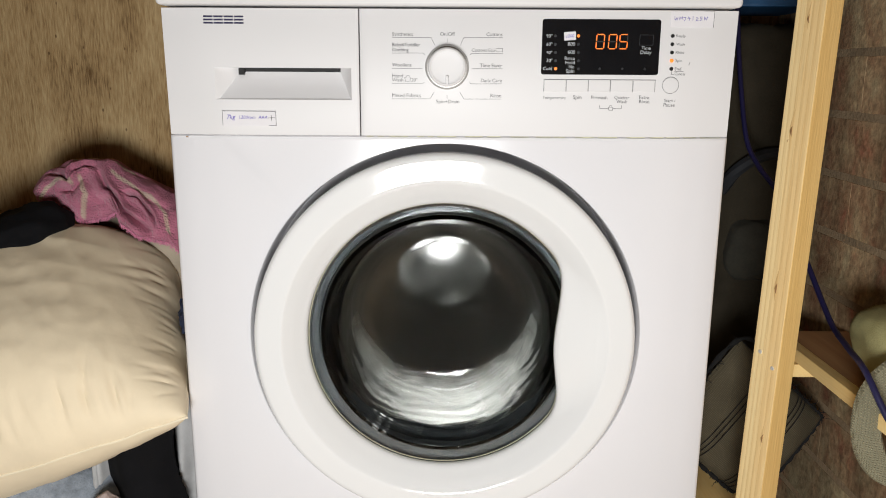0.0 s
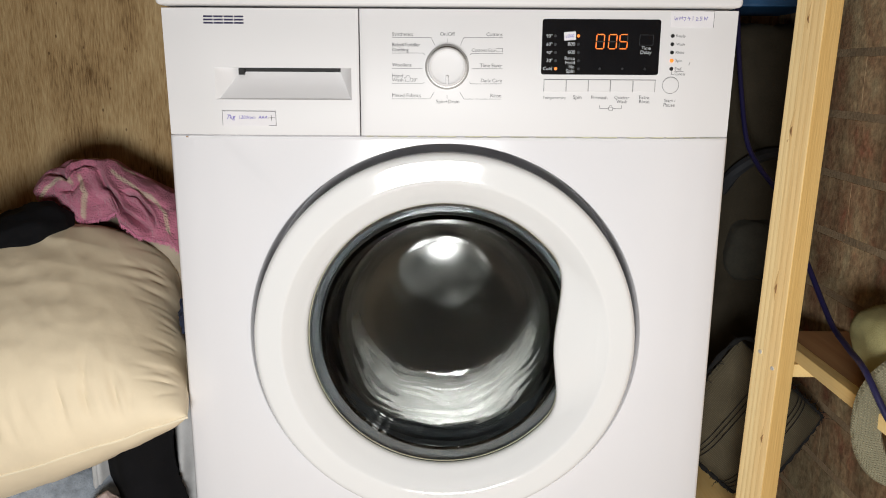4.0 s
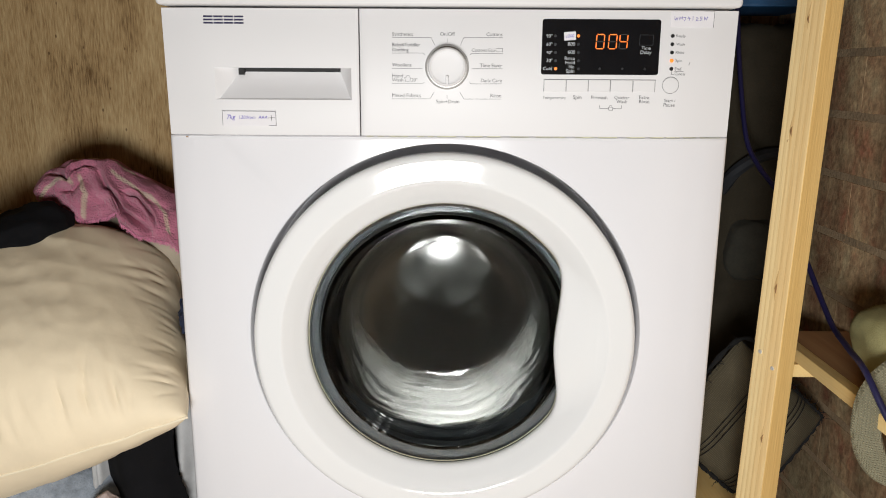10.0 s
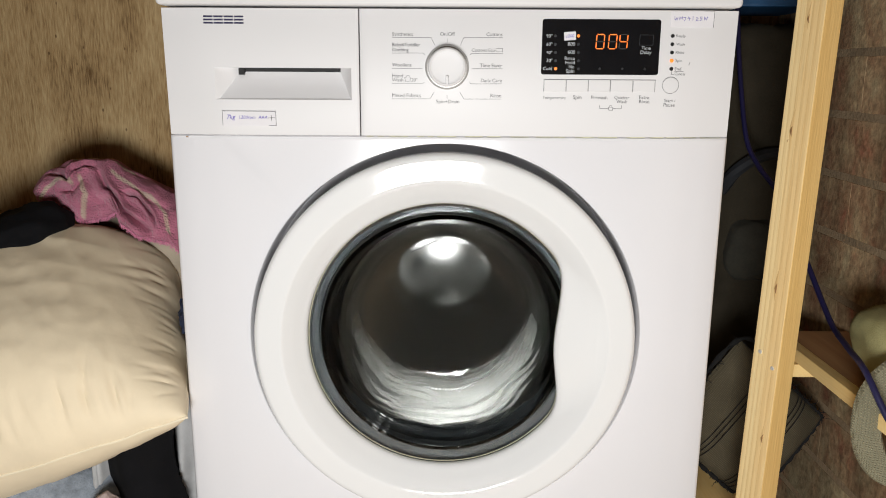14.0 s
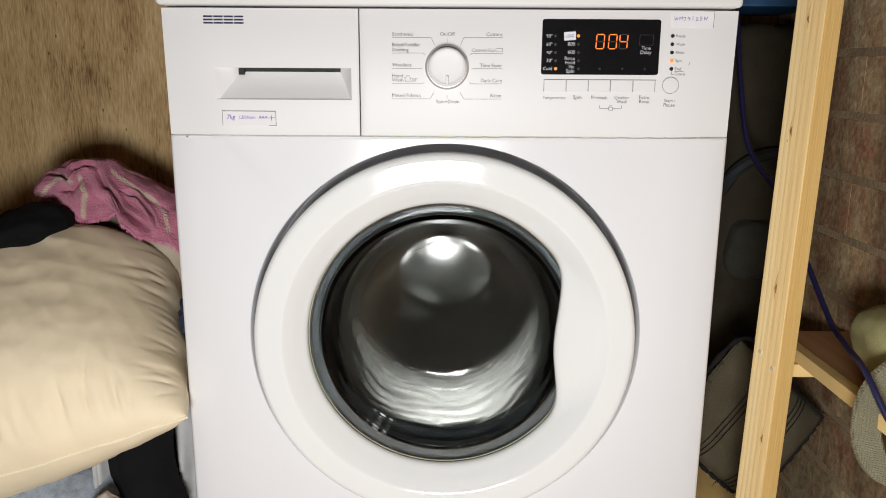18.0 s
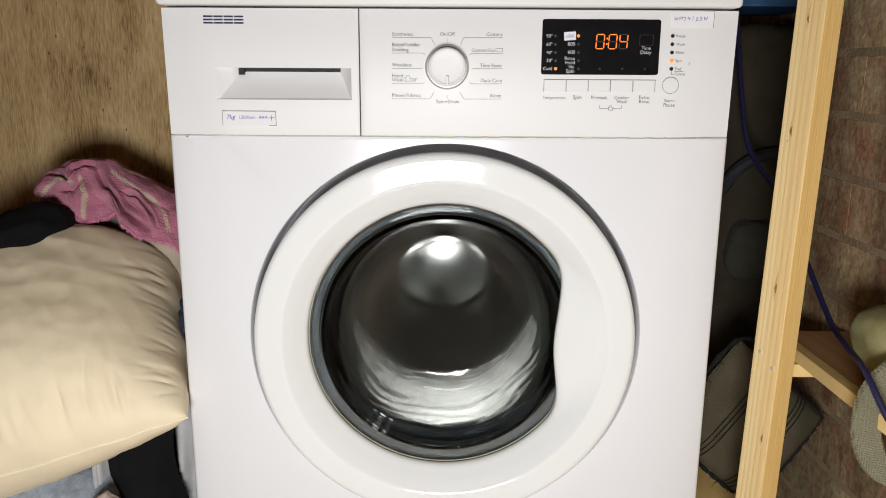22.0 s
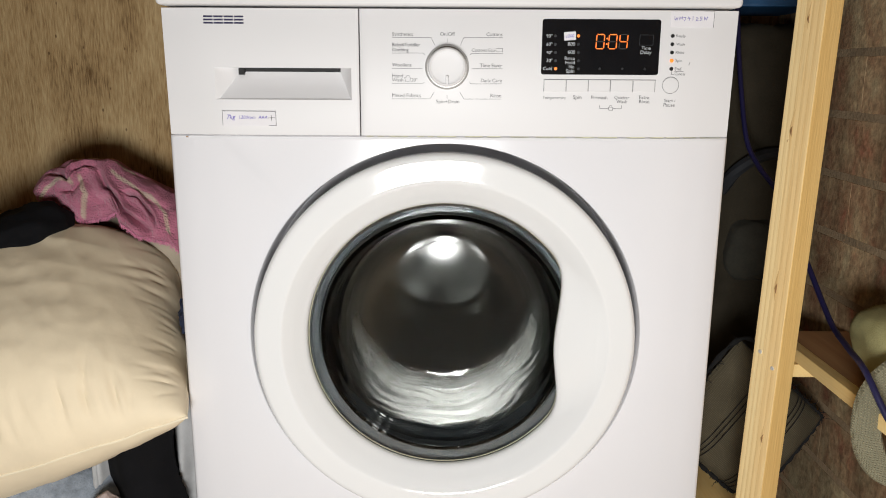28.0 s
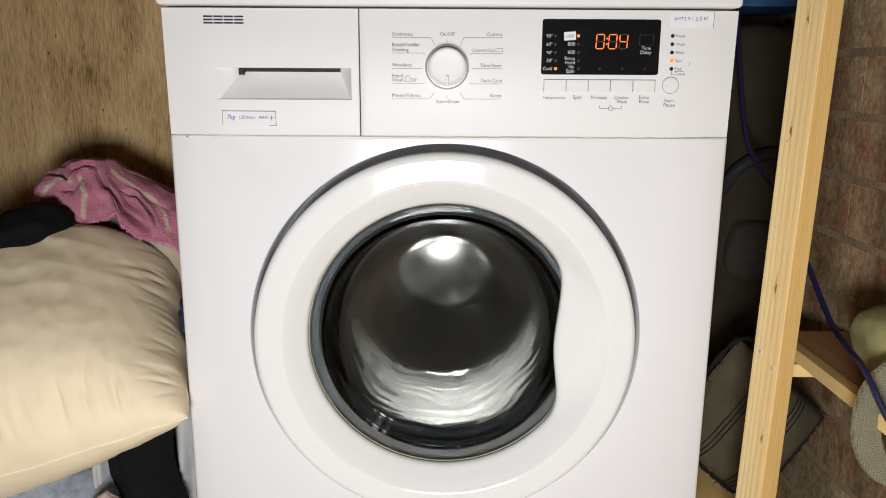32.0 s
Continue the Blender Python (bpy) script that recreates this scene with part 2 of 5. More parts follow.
LACE = surface("off_white_cotton", (0.40, 0.40, 0.40), 0.9, var=0.15, scale=40, bump=0.0003, grain=600)
TAN = surface("tan_card", (0.36, 0.22, 0.11), 0.85, var=0.1, scale=20)
NAVY_CABLE = surface("navy_cable_sheath", (0.010, 0.009, 0.050), 0.45, var=0.1, scale=40)
OLIVE = surface("olive_felt", (0.35, 0.325, 0.15), 0.95, var=0.2, scale=30, bump=0.0006, grain=500)
HESSIAN = woven("hessian_weave", (0.120, 0.101, 0.064), (0.042, 0.035, 0.022), 420, 0.0004)
WEBBING = woven("grey_green_webbing", (0.36, 0.335, 0.225), (0.13, 0.12, 0.078), 330, 0.0016, axes=("X", "Z"), wander=3.0)
BLACK_ROPE = surface("black_braid", (0.005, 0.005, 0.0052), 0.95, var=0.3, scale=90, bump=0.0015, grain=300)
CANVAS = surface("dark_brown_canvas", (0.040, 0.034, 0.024), 0.95, var=0.4, scale=9, bump=0.0003, grain=600, spec=0.08)
SLATE = surface("dark_slate_webbing", (0.009, 0.011, 0.015), 0.8, var=0.2, scale=40)
BLUE_BOX = surface("blue_printed_card", (0.012, 0.07, 0.17), 0.5, var=0.15, scale=30)
CONCRETE = surface("dusty_concrete", (0.30, 0.215, 0.14), 0.9, var=0.2, scale=8, bump=0.001, grain=120)
CEILING = surface("dim_board_ceiling", (0.38, 0.26, 0.15), 0.9, var=0.1, scale=4)
PLASTER = surface("old_render", (0.36, 0.24, 0.145), 0.95, var=0.25, scale=5, bump=0.001, grain=90)
MORTAR = surface("sooty_mortar", (0.30, 0.215, 0.128), 0.95, var=0.28, scale=16, bump=0.0015, grain=180)


def brick_material():
    """Old bricks under worn, sooty limewash that runs on over the joints."""
    m, nt, bsdf = nodes_of("worn_limewashed_brick")
    geo = nt.nodes.new("ShaderNodeNewGeometry")
    info = nt.nodes.new("ShaderNodeObjectInfo")

    def spread(scale, stretch, detail, distortion=0.0):
        mp = nt.nodes.new("ShaderNodeMapping")
        mp.inputs["Scale"].default_value = stretch
        nt.links.new(geo.outputs["Position"], mp.inputs["Vector"])
        n = nt.nodes.new("ShaderNodeTexNoise")
        n.inputs["Scale"].default_value, n.inputs["Detail"].default_value = scale, detail
        n.inputs["Distortion"].default_value = distortion
        nt.links.new(mp.outputs["Vector"], n.inputs["Vector"])
        return n
    patch = spread(11, (1, 1, 0.55), 8, 0.7)
    drip = spread(34, (1, 1, 0.8), 8, 0.5)
    fine = spread(130, (1, 1, 1), 6)
    k = nt.nodes.new("ShaderNodeMath")
    k.operation = "MULTIPLY_ADD"
    k.inputs[1].default_value = 0.09
    nt.links.new(info.outputs["Random"], k.inputs[0])
    nt.links.new(patch.outputs["Fac"], k.inputs[2])
    s = nt.nodes.new("ShaderNodeMath")
    s.operation = "MULTIPLY_ADD"
    s.inputs[1].default_value = 0.5
    nt.links.new(drip.outputs["Fac"], s.inputs[0])
    nt.links.new(k.outputs[0], s.inputs[2])
    ramp = nt.nodes.new("ShaderNodeValToRGB")
    e = ramp.color_ramp.elements
    e[0].position, e[0].color = 0.55, (0.40, 0.155, 0.095, 1)
    e[1].position, e[1].color = 0.98, (0.52, 0.42, 0.25, 1)
    for at, c in ((0.68, (0.33, 0.190, 0.108, 1)), (0.80, (0.41, 0.280, 0.160, 1))):
        q = e.new(at)
        q.color = c
    nt.links.new(s.outputs[0], ramp.inputs["Fac"])
    mix = nt.nodes.new("ShaderNodeMix")
    mix.data_type, mix.blend_type = "RGBA", "OVERLAY"
    mix.inputs["Factor"].default_value = 0.75
    nt.links.new(ramp.outputs["Color"], mix.inputs["A"])
    nt.links.new(fine.outputs["Fac"], mix.inputs["B"])
    # Soft upright shadows on the wall are put into the colour as dark bands.
    shade_band = spread(7, (1, 1.6, 0.16), 4, 0.6)
    band_tone = nt.nodes.new("ShaderNodeMapRange")
    band_tone.inputs["From Min"].default_value, band_tone.inputs["From Max"].default_value = 0.38, 0.60
    band_tone.inputs["To Min"].default_value, band_tone.inputs["To Max"].default_value = 0.52, 1.15
    nt.links.new(shade_band.outputs["Fac"], band_tone.inputs["Value"])
    banded = nt.nodes.new("ShaderNodeMix")
    banded.data_type, banded.blend_type = "RGBA", "MULTIPLY"
    banded.inputs["Factor"].default_value = 1.0
    nt.links.new(mix.outputs["Result"], banded.inputs["A"])
    nt.links.new(band_tone.outputs["Result"], banded.inputs["B"])
    nt.links.new(banded.outputs["Result"], bsdf.inputs["Base Color"])
    b = nt.nodes.new("ShaderNodeBump")
    b.inputs["Distance"].default_value = 0.0016
    nt.links.new(fine.outputs["Fac"], b.inputs["Height"])
    nt.links.new(b.outputs["Normal"], bsdf.inputs["Normal"])
    bsdf.inputs["Roughness"].default_value = 0.9
    bsdf.inputs["Specular IOR Level"].default_value = 0.2
    return m


BRICK = brick_material()


def towel_material():
    """Pink terry with pale woven stripes."""
    m, nt, bsdf = nodes_of("pink_striped_terry")
    co = nt.nodes.new("ShaderNodeUVMap")
    sep = nt.nodes.new("ShaderNodeSeparateXYZ")
    nt.links.new(co.outputs["UV"], sep.inputs["Vector"])
    ramp = nt.nodes.new("ShaderNodeValToRGB")
    e = ramp.color_ramp.elements
    e[0].position, e[0].color = 0.24, (0.60, 0.44, 0.35, 1)
    e[1].position, e[1].color = 0.40, (0.52, 0.165, 0.25, 1)
    ob = nt.nodes.new("ShaderNodeTexCoord")
    n = nt.nodes.new("ShaderNodeTexNoise")
    n.inputs["Scale"].default_value, n.inputs["Detail"].default_value = 420, 4
    n2 = nt.nodes.new("ShaderNodeTexNoise")
    n2.inputs["Scale"].default_value, n2.inputs["Detail"].default_value = 45, 5
    ragged = nt.nodes.new("ShaderNodeMath")
    ragged.operation = "MULTIPLY_ADD"
    ragged.inputs[1].default_value = 0.25
    nt.links.new(n.outputs["Fac"], ragged.inputs[0])
    nt.links.new(sep.outputs["X"], ragged.inputs[2])
    nt.links.new(ragged.outputs[0], ramp.inputs["Fac"])
    for q in (n, n2):
        nt.links.new(ob.outputs["Object"], q.inputs["Vector"])
    mix = nt.nodes.new("ShaderNodeMix")
    mix.data_type, mix.blend_type = "RGBA", "OVERLAY"
    mix.inputs["Factor"].default_value = 0.7
    nt.links.new(ramp.outputs["Color"], mix.inputs["A"])
    nt.links.new(n2.outputs["Fac"], mix.inputs["B"])
    nt.links.new(mix.outputs["Result"], bsdf.inputs["Base Color"])
    b = nt.nodes.new("ShaderNodeBump")
    b.inputs["Distance"].default_value = 0.0055
    nt.links.new(n.outputs["Fac"], b.inputs["Height"])
    nt.links.new(b.outputs["Normal"], bsdf.inputs["Normal"])
    bsdf.inputs["Roughness"].default_value = 1.0
    bsdf.inputs["Specular IOR Level"].default_value = 0.1
    bsdf.inputs["Sheen Weight"].default_value = 0.3
    return m


TERRY = towel_material()
FRINGE = surface("pink_fringe_yarn", (0.62, 0.22, 0.34), 0.95, var=0.25, scale=200)


# ---- builders ----
def part(name, bm, material, parent, label="", smooth=True):
    me = bpy.data.meshes.new(name)
    bm.normal_update()
    bm.to_mesh(me)
    bm.free()
    if smooth:
        for p in me.polygons:
            p.use_smooth = True
        me.set_sharp_from_angle(angle=radians(20 if len(me.polygons) < 200 else 38))
    me.materials.append(material)
    ob = new(name, me)
    if parent is not None:
        ob.parent = parent
    return tagged(ob, label)


def thing(name, at, label, category, group="", kind=""):
    ob = new(name)
    ob.location = at
    ob.empty_display_size = 0.05
    return tagged(ob, label, category, group, kind)


def box(x0, x1, y0, y1, z0, z1, bevel=0.0, segments=2, bm=None):
    bm = bm or bmesh.new()
    made = bmesh.ops.create_cube(bm, size=1.0, matrix=Matrix.Translation(((x0 + x1) / 2, (y0 + y1) / 2, (z0 + z1) / 2))
                                 @ Matrix.Diagonal((x1 - x0, y1 - y0, z1 - z0, 1)))
    if bevel:
        edges = {e for v in made["verts"] for e in v.link_edges}
        bmesh.ops.bevel(bm, geom=list(edges), offset=bevel, segments=segments, affect="EDGES", profile=0.5)
    return bm


def lathe(profile, segments=128, shape=None, closed=False):
    """Turns a profile of (radius, depth) round the axis along y. shape(point, row) may move each point."""
    bm = bmesh.new()
    rows = []
    for k, (r, y) in enumerate(profile):
        if r < 1e-6:
            p = Vector((0, y, 0))
            rows.append([bm.verts.new(shape(p, k) if shape else p)])
            continue
        row = []
        for i in range(segments):
            a = 2 * math.pi * i / segments
            p = Vector((r * math.sin(a), y, r * math.cos(a)))
            row.append(bm.verts.new(shape(p, k) if shape else p))
        rows.append(row)
    pairs = list(zip(rows, rows[1:])) + ([(rows[-1], rows[0])] if closed else [])
    for a, b in pairs:
        for i in range(segments):
            j = (i + 1) % segments
            if len(a) == 1:
                bm.faces.new((a[0], b[j], b[i]))
            elif len(b) == 1:
                bm.faces.new((a[i], a[j], b[0]))
            else:
                bm.faces.new((a[i], a[j], b[j], b[i]))
    bmesh.ops.recalc_face_normals(bm, faces=bm.faces)
    return bm


def tube(points, radius, sides=8, bm=None, closed=False):
    """A round cord through points."""
    bm = bm or bmesh.new()
    pts = [Vector(p) for p in points]
    rings = []
    for i, p in enumerate(pts):
        a = pts[i - 1] if (i or closed) else pts[i]
        b = pts[(i + 1) % len(pts)] if (closed or i < len(pts) - 1) else pts[i]
        t = (b - a).normalized()
        u = t.cross(Vector((0.13, 0.31, 0.94)))
        u.normalize()
        w = t.cross(u)
        r = radius(i / max(1, len(pts) - 1)) if callable(radius) else radius
        rings.append([bm.verts.new(p + r * (math.cos(2 * math.pi * k / sides) * u + math.sin(2 * math.pi * k / sides) * w))
                      for k in range(sides)])
    for a, b in list(zip(rings, rings[1:])) + ([(rings[-1], rings[0])] if closed else []):
        for k in range(sides):
            bm.faces.new((a[k], a[(k + 1) % sides], b[(k + 1) % sides], b[k]))
    if not closed:
        bm.faces.new(list(reversed(rings[0])))
        bm.faces.new(rings[-1])
    return bm


def glide(points, steps=10):
    """Points of a smooth line through a few points."""
    p = [Vector(q) for q in points]
    p = [2 * p[0] - p[1]] + p + [2 * p[-1] - p[-2]]
    out = []
    for i in range(1, len(p) - 2):
        for s in range(steps):
            t = s / steps
            out.append(0.5 * (2 * p[i] + (p[i + 1] - p[i - 1]) * t + (2 * p[i - 1] - 5 * p[i] + 4 * p[i + 1] - p[i + 2]) * t * t
                              + (3 * p[i] - p[i - 1] - 3 * p[i + 1] + p[i + 2]) * t ** 3))
    return out + [p[-2]]


def words(name, text, x0, x1, z, material, parent, y, bold=0.0, slant=0.0):
    """Printed words between x0 and x1 with their foot at z, on a plane that faces the room at depth y."""
    c = bpy.data.curves.new(name, "FONT")
    c.body, c.size, c.offset, c.shear = text, 1.0, bold, slant
    c.resolution_u = 3
    ob = bpy.data.objects.new(name, c)
    scene.collection.objects.link(ob)
    bpy.context.view_layer.update()
    me = bpy.data.meshes.new_from_object(ob.evaluated_get(bpy.context.evaluated_depsgraph_get()))
    bpy.data.objects.remove(ob)
    bpy.data.curves.remove(c)
    xs = [v.co.x for v in me.vertices]
    s = (x1 - x0) / (max(xs) - min(xs))
    low = min(xs)
    for v in me.vertices:
        v.co = Vector((x0 + (v.co.x - low) * s, y, z + v.co.y * s))
    me.materials.append(material)
    made = new(name, me)
    made.parent = parent
    return made


def strokes(rows, y, thick, bm=None):
    """Flat drawn lines, each a run of (x, z), at depth y."""
    bm = bm or bmesh.new()
    for run in rows:
        for (xa, za), (xb, zb) in zip(run, run[1:]):
            d = Vector((xb - xa, 0, zb - za))
            if d.length < 1e-6:
                continue
            d.normalize()
            n = Vector((-d.z, 0, d.x)) * thick / 2
            a, b = Vector((xa, y, za)) - d * thick / 2, Vector((xb, y, zb)) + d * thick / 2
            bm.faces.new([bm.verts.new(q) for q in (a - n, b - n, b + n, a + n)])
    return bm


def plate(x0, x1, z0, z1, r, y0, y1, steps=6):
    """A flat plate with rounded corners, seen face at depth y0."""
    bm = bmesh.new()
    ring = []
    for cx, cz, a0 in ((x1 - r, z1 - r, 0), (x0 + r, z1 - r, 90), (x0 + r, z0 + r, 180), (x1 - r, z0 + r, 270)):
        for k in range(steps + 1):
            a = radians(a0 + 90 * k / steps)
            ring.append((cx + r * math.cos(a), cz + r * math.sin(a)))
    f = [bm.verts.new((x, y0, z)) for x, z in ring]
    b = [bm.verts.new((x, y1, z)) for x, z in ring]
    bm.faces.new(f)
    bm.faces.new(list(reversed(b)))
    for i in range(len(ring)):
        j = (i + 1) % len(ring)
        bm.faces.new((f[j], f[i], b[i], b[j]))
    bmesh.ops.recalc_face_normals(bm, faces=bm.faces)
    return bm


def disc(x, z, r, y0, y1, sides=20, bm=None):
    """A short round plug from depth y0 (seen) to y1."""
    bm = bm or bmesh.new()
    f = [bm.verts.new((x + r * math.cos(2 * math.pi * i / sides), y0, z + r * math.sin(2 * math.pi * i / sides))) for i in range(sides)]
    b = [bm.verts.new((v.co.x, y1, v.co.z)) for v in f]
    bm.faces.new(f)
    bm.faces.new(list(reversed(b)))
    for i in range(sides):
        j = (i + 1) % sides
        bm.faces.new((f[j], f[i], b[i], b[j]))
    return bm


def wob(p, scale, seed=0.0):
    return noise.noise(Vector(p) * scale + Vector((seed, seed * 1.7, seed * 0.6)))


# ---- the room ----
def slab(name, b, material):
    return tagged(part(name, box(*b), material, None, smooth=False), kind="structure")


slab("floor", (-1.6, 0.70, -2.5, 0.80, -0.10, 0.0), CONCRETE)
slab("ceiling", (-1.6, 0.70, -2.5, 0.80, 2.20, 2.30), CEILING)
wall_north = slab("wall_north", (-1.6, 0.566, 0.666, 0.80, 0.0, 2.2), MORTAR)
wall_east = slab("wall_east", (0.566, 0.70, -2.5, 0.80, 0.0, 2.2), MORTAR)
slab("wall_west", (-1.6, -1.5, -2.4, 0.666, 0.0, 2.2), PLASTER)
slab("wall_south", (-1.6, 0.566, -2.5, -2.4, 0.0, 2.2), PLASTER)

ply = thing("plywood_panel", (-0.75, 0.405, 0.0), "weathered brown plywood sheet standing behind the laundry", "panel")
part("sheet", box(-0.45, 0.447, -0.009, 0.009, 0.0, 1.22, 0.001), PLY, ply)

# ---- the washing machine ----
AXIS_X, AXIS_Z, HOLE = -0.0026, 0.4493, 0.2192
machine = thing("washing_machine", (0, 0, 0), "white front-loading washing machine spinning an empty steel drum", "washing machine")


def sag(x, z=0.6):
    """How far the front draws back along a slight facet at its two sides."""
    return 0.130 * max(0.0, abs(x) - 0.238 - 0.22 * max(0.0, z - 0.68))


def frame_loop(n, x0, x1, z0, z1):
    """Points round a rectangle, seen by angle from the drum's axis."""
    pts = []
    for i in range(n):
        a = 2 * math.pi * i / n
        dx, dz = math.sin(a), math.cos(a)
        ts = []
        if abs(dx) > 1e-9:
            ts.append(((x1 if dx > 0 else x0) - AXIS_X) / dx)
        if abs(dz) > 1e-9:
            ts.append(((z1 if dz > 0 else z0) - AXIS_Z) / dz)
        t = min(ts)
        pts.append([AXIS_X + t * dx, AXIS_Z + t * dz])
    for cx in (x0, x1):
        for cz in (z0, z1):
            k = min(range(n), key=lambda i: (pts[i][0] - cx) ** 2 + (pts[i][1] - cz) ** 2)
            pts[k] = [cx, cz]
    return pts


def cabinet_front():
    """The sheet front with its round recess, folded back into the sides."""
    bm, n = bmesh.new(), 192
    loops = []
    for r, y in ((0.160, 0.070), (0.200, 0.048), (0.2040, 0.066), (0.2120, 0.060), (HOLE - 0.0012, 0.056), (HOLE - 0.0004, 0.018), (HOLE, 0.0016), (HOLE + 0.0003, 0.0006),
                 (HOLE + 0.0010, 0.0)):
        loops.append([(AXIS_X + r * math.sin(2 * math.pi * i / n), y, AXIS_Z + r * math.cos(2 * math.pi * i / n)) for i in range(n)])
    X, Z0, Z1 = 0.3002, 0.0, 0.6765
    for half, inset, y in ((0.240, 0.0042, 0.0), (0.256, 0.0041, 0.0), (0.272, 0.0040, 0.0), (X - 0.0045, 0.0039, 0.0),
                           (X - 0.0018, 0.0014, 0.0011), (X - 0.0004, 0.0004, 0.0030), (X, 0.0, 0.0060), (X, 0.0, 0.540)):
        loops.append([(x, y + (sag(x) if y < 0.5 else 0), z) for x, z in frame_loop(n, -half, half, Z0 + inset, Z1 - inset)])
    rows = [[bm.verts.new(p) for p in lo] for lo in loops]
    for a, b in zip(rows, rows[1:]):
        for i in range(n):
            j = (i + 1) % n
            bm.faces.new((a[i], b[i], b[j], a[j]))
    bm.faces.new(list(reversed(rows[-1])))
    bmesh.ops.recalc_face_normals(bm, faces=bm.faces)
    return bm


cabinet = part("cabinet", cabinet_front(), ENAMEL, machine, "white enamelled steel cabinet")
part("lid", box(-0.3000, 0.2982, -0.0085, 0.545, 0.8085, 0.846, 0.0045, 4), PLASTIC, machine, "white worktop lid with rounded front edge")
part("gap_backing", box(-0.292, 0.292, 0.036, 0.52, 0.672, 0.812), GAP, machine)


def fascia_piece(x0, x1, round_left, round_right, hole=None):
    """A stretch of the control fascia; hole is an opening given by its four corners."""
    bm = bmesh.new()
    z0, z1, front, back = 0.6769, 0.8062, -0.003, 0.048
    zs = [z0, z0 + 0.0004, z0 + 0.0015] + ([hole[2], hole[3]] if hole else []) + [z1 - 0.0015, z1 - 0.0004, z1]
    ys = {z0: 0.0012, z0 + 0.0004: 0.0004, z1 - 0.0004: 0.0004, z1: 0.0012}
    xs = [x0, x0 + 0.0004, x0 + 0.0015]
    k = 1
    while x0 + 0.0015 + k * 0.006 < x1 - 0.004:
        xs.append(x0 + 0.0015 + k * 0.006)
        k += 1
    if hole:
        xs = [x for x in xs if min(abs(x - hole[0]), abs(x - hole[1])) > 0.002] + [hole[0], hole[1]]
    xs = sorted(xs + [x1 - 0.0015, x1 - 0.0004, x1])

    def depth(x):
        for edge, rounded in ((x0, round_left), (x1, round_right)):
            d = abs(x - edge)
            if d < 0.0012:
                return 0.0045 * (1 - d / 0.0016) if rounded else 0.0009 * (1 - d / 0.0012)
        return 0.0
    grid = [[bm.verts.new((x, front + sag(x, z) + max(ys.get(z, 0.0), depth(x)), z)) for z in zs] for x in xs]
    for i in range(len(xs) - 1):
        for j in range(len(zs) - 1):
            if hole and hole[0] - 1e-6 <= xs[i] < hole[1] - 1e-6 and hole[2] - 1e-6 <= zs[j] < hole[3] - 1e-6:
                continue
            bm.faces.new((grid[i][j], grid[i + 1][j], grid[i + 1][j + 1], grid[i][j + 1]))
    rim = [g[0] for g in grid] + [v for v in grid[-1][1:]] + [g[-1] for g in reversed(grid[:-1])] + list(reversed(grid[0][1:-1]))
    far = [bm.verts.new((v.co.x, back, v.co.z)) for v in rim]
    for i in range(len(rim)):
        j = (i + 1) % len(rim)
        bm.faces.new((rim[j], rim[i], far[i], far[j]))
    bmesh.ops.recalc_face_normals(bm, faces=bm.faces)
    return bm


REC = (-0.2449, -0.1023, 0.7139, 0.7465)
drawer = part("detergent_drawer", fascia_piece(-0.2985, -0.0942, True, False, REC), PLASTIC, machine, "white detergent drawer front with a recessed grip")


def drawer_grip():
    """The sloping hollow behind the drawer's grip, open to a slot at its back."""
    bm = bmesh.new()
    x0, x1, z0, z1 = REC
    o = [bm.verts.new(p) for p in ((x0, -0.003, z1), (x1, -0.003, z1), (x1, -0.003, z0), (x0, -0.003, z0))]
    m = [bm.verts.new(p) for p in ((x0 + 0.003, -0.001, z1), (x1 - 0.001, -0.001, z1), (x1 - 0.0015, -0.0005, z0 + 0.0015), (x0 + 0.0045, -0.0005, z0 + 0.0015))]
    i = [bm.verts.new(p) for p in ((-0.2236, 0.020, z1), (-0.1163, 0.020, z1), (-0.1163, 0.020, 0.7425), (-0.2236, 0.020, 0.7425))]
    for a, b in ((o, m), (m, i)):
        for k in range(4):
            j = (k + 1) % 4
            bm.faces.new((a[k], a[j], b[j], b[k]))
    bmesh.ops.recalc_face_normals(bm, faces=bm.faces)
    return bm


part("grip_hollow", drawer_grip(), PLASTIC, drawer)
part("grip_slot", box(-0.2232, -0.1168, 0.0203, 0.034, 0.7426, 0.7464), GAP, drawer, "dark slot")
part("slot_catch", box(-0.2234, -0.2180, 0.012, 0.0202, 0.7392, 0.7462), GAP, drawer, "black catch")
fascia = part("control_fascia", fascia_piece(-0.0929, 0.2985, False, True), PLASTIC, machine, "white plastic control fascia with grey print")

# the maker's mark, as plain navy bars
for k in range(4):
    a = -0.2530 + k * 0.01055
    bm = strokes([[(a + 0.0009, z), (a + 0.0087, z)] for z in (0.7911, 0.79425, 0.7974)], -0.0032 + sag(a, 0.794), 0.0018)
    part("maker_mark", bm, NAVY_INK, drawer, "navy printed bars", smooth=False)

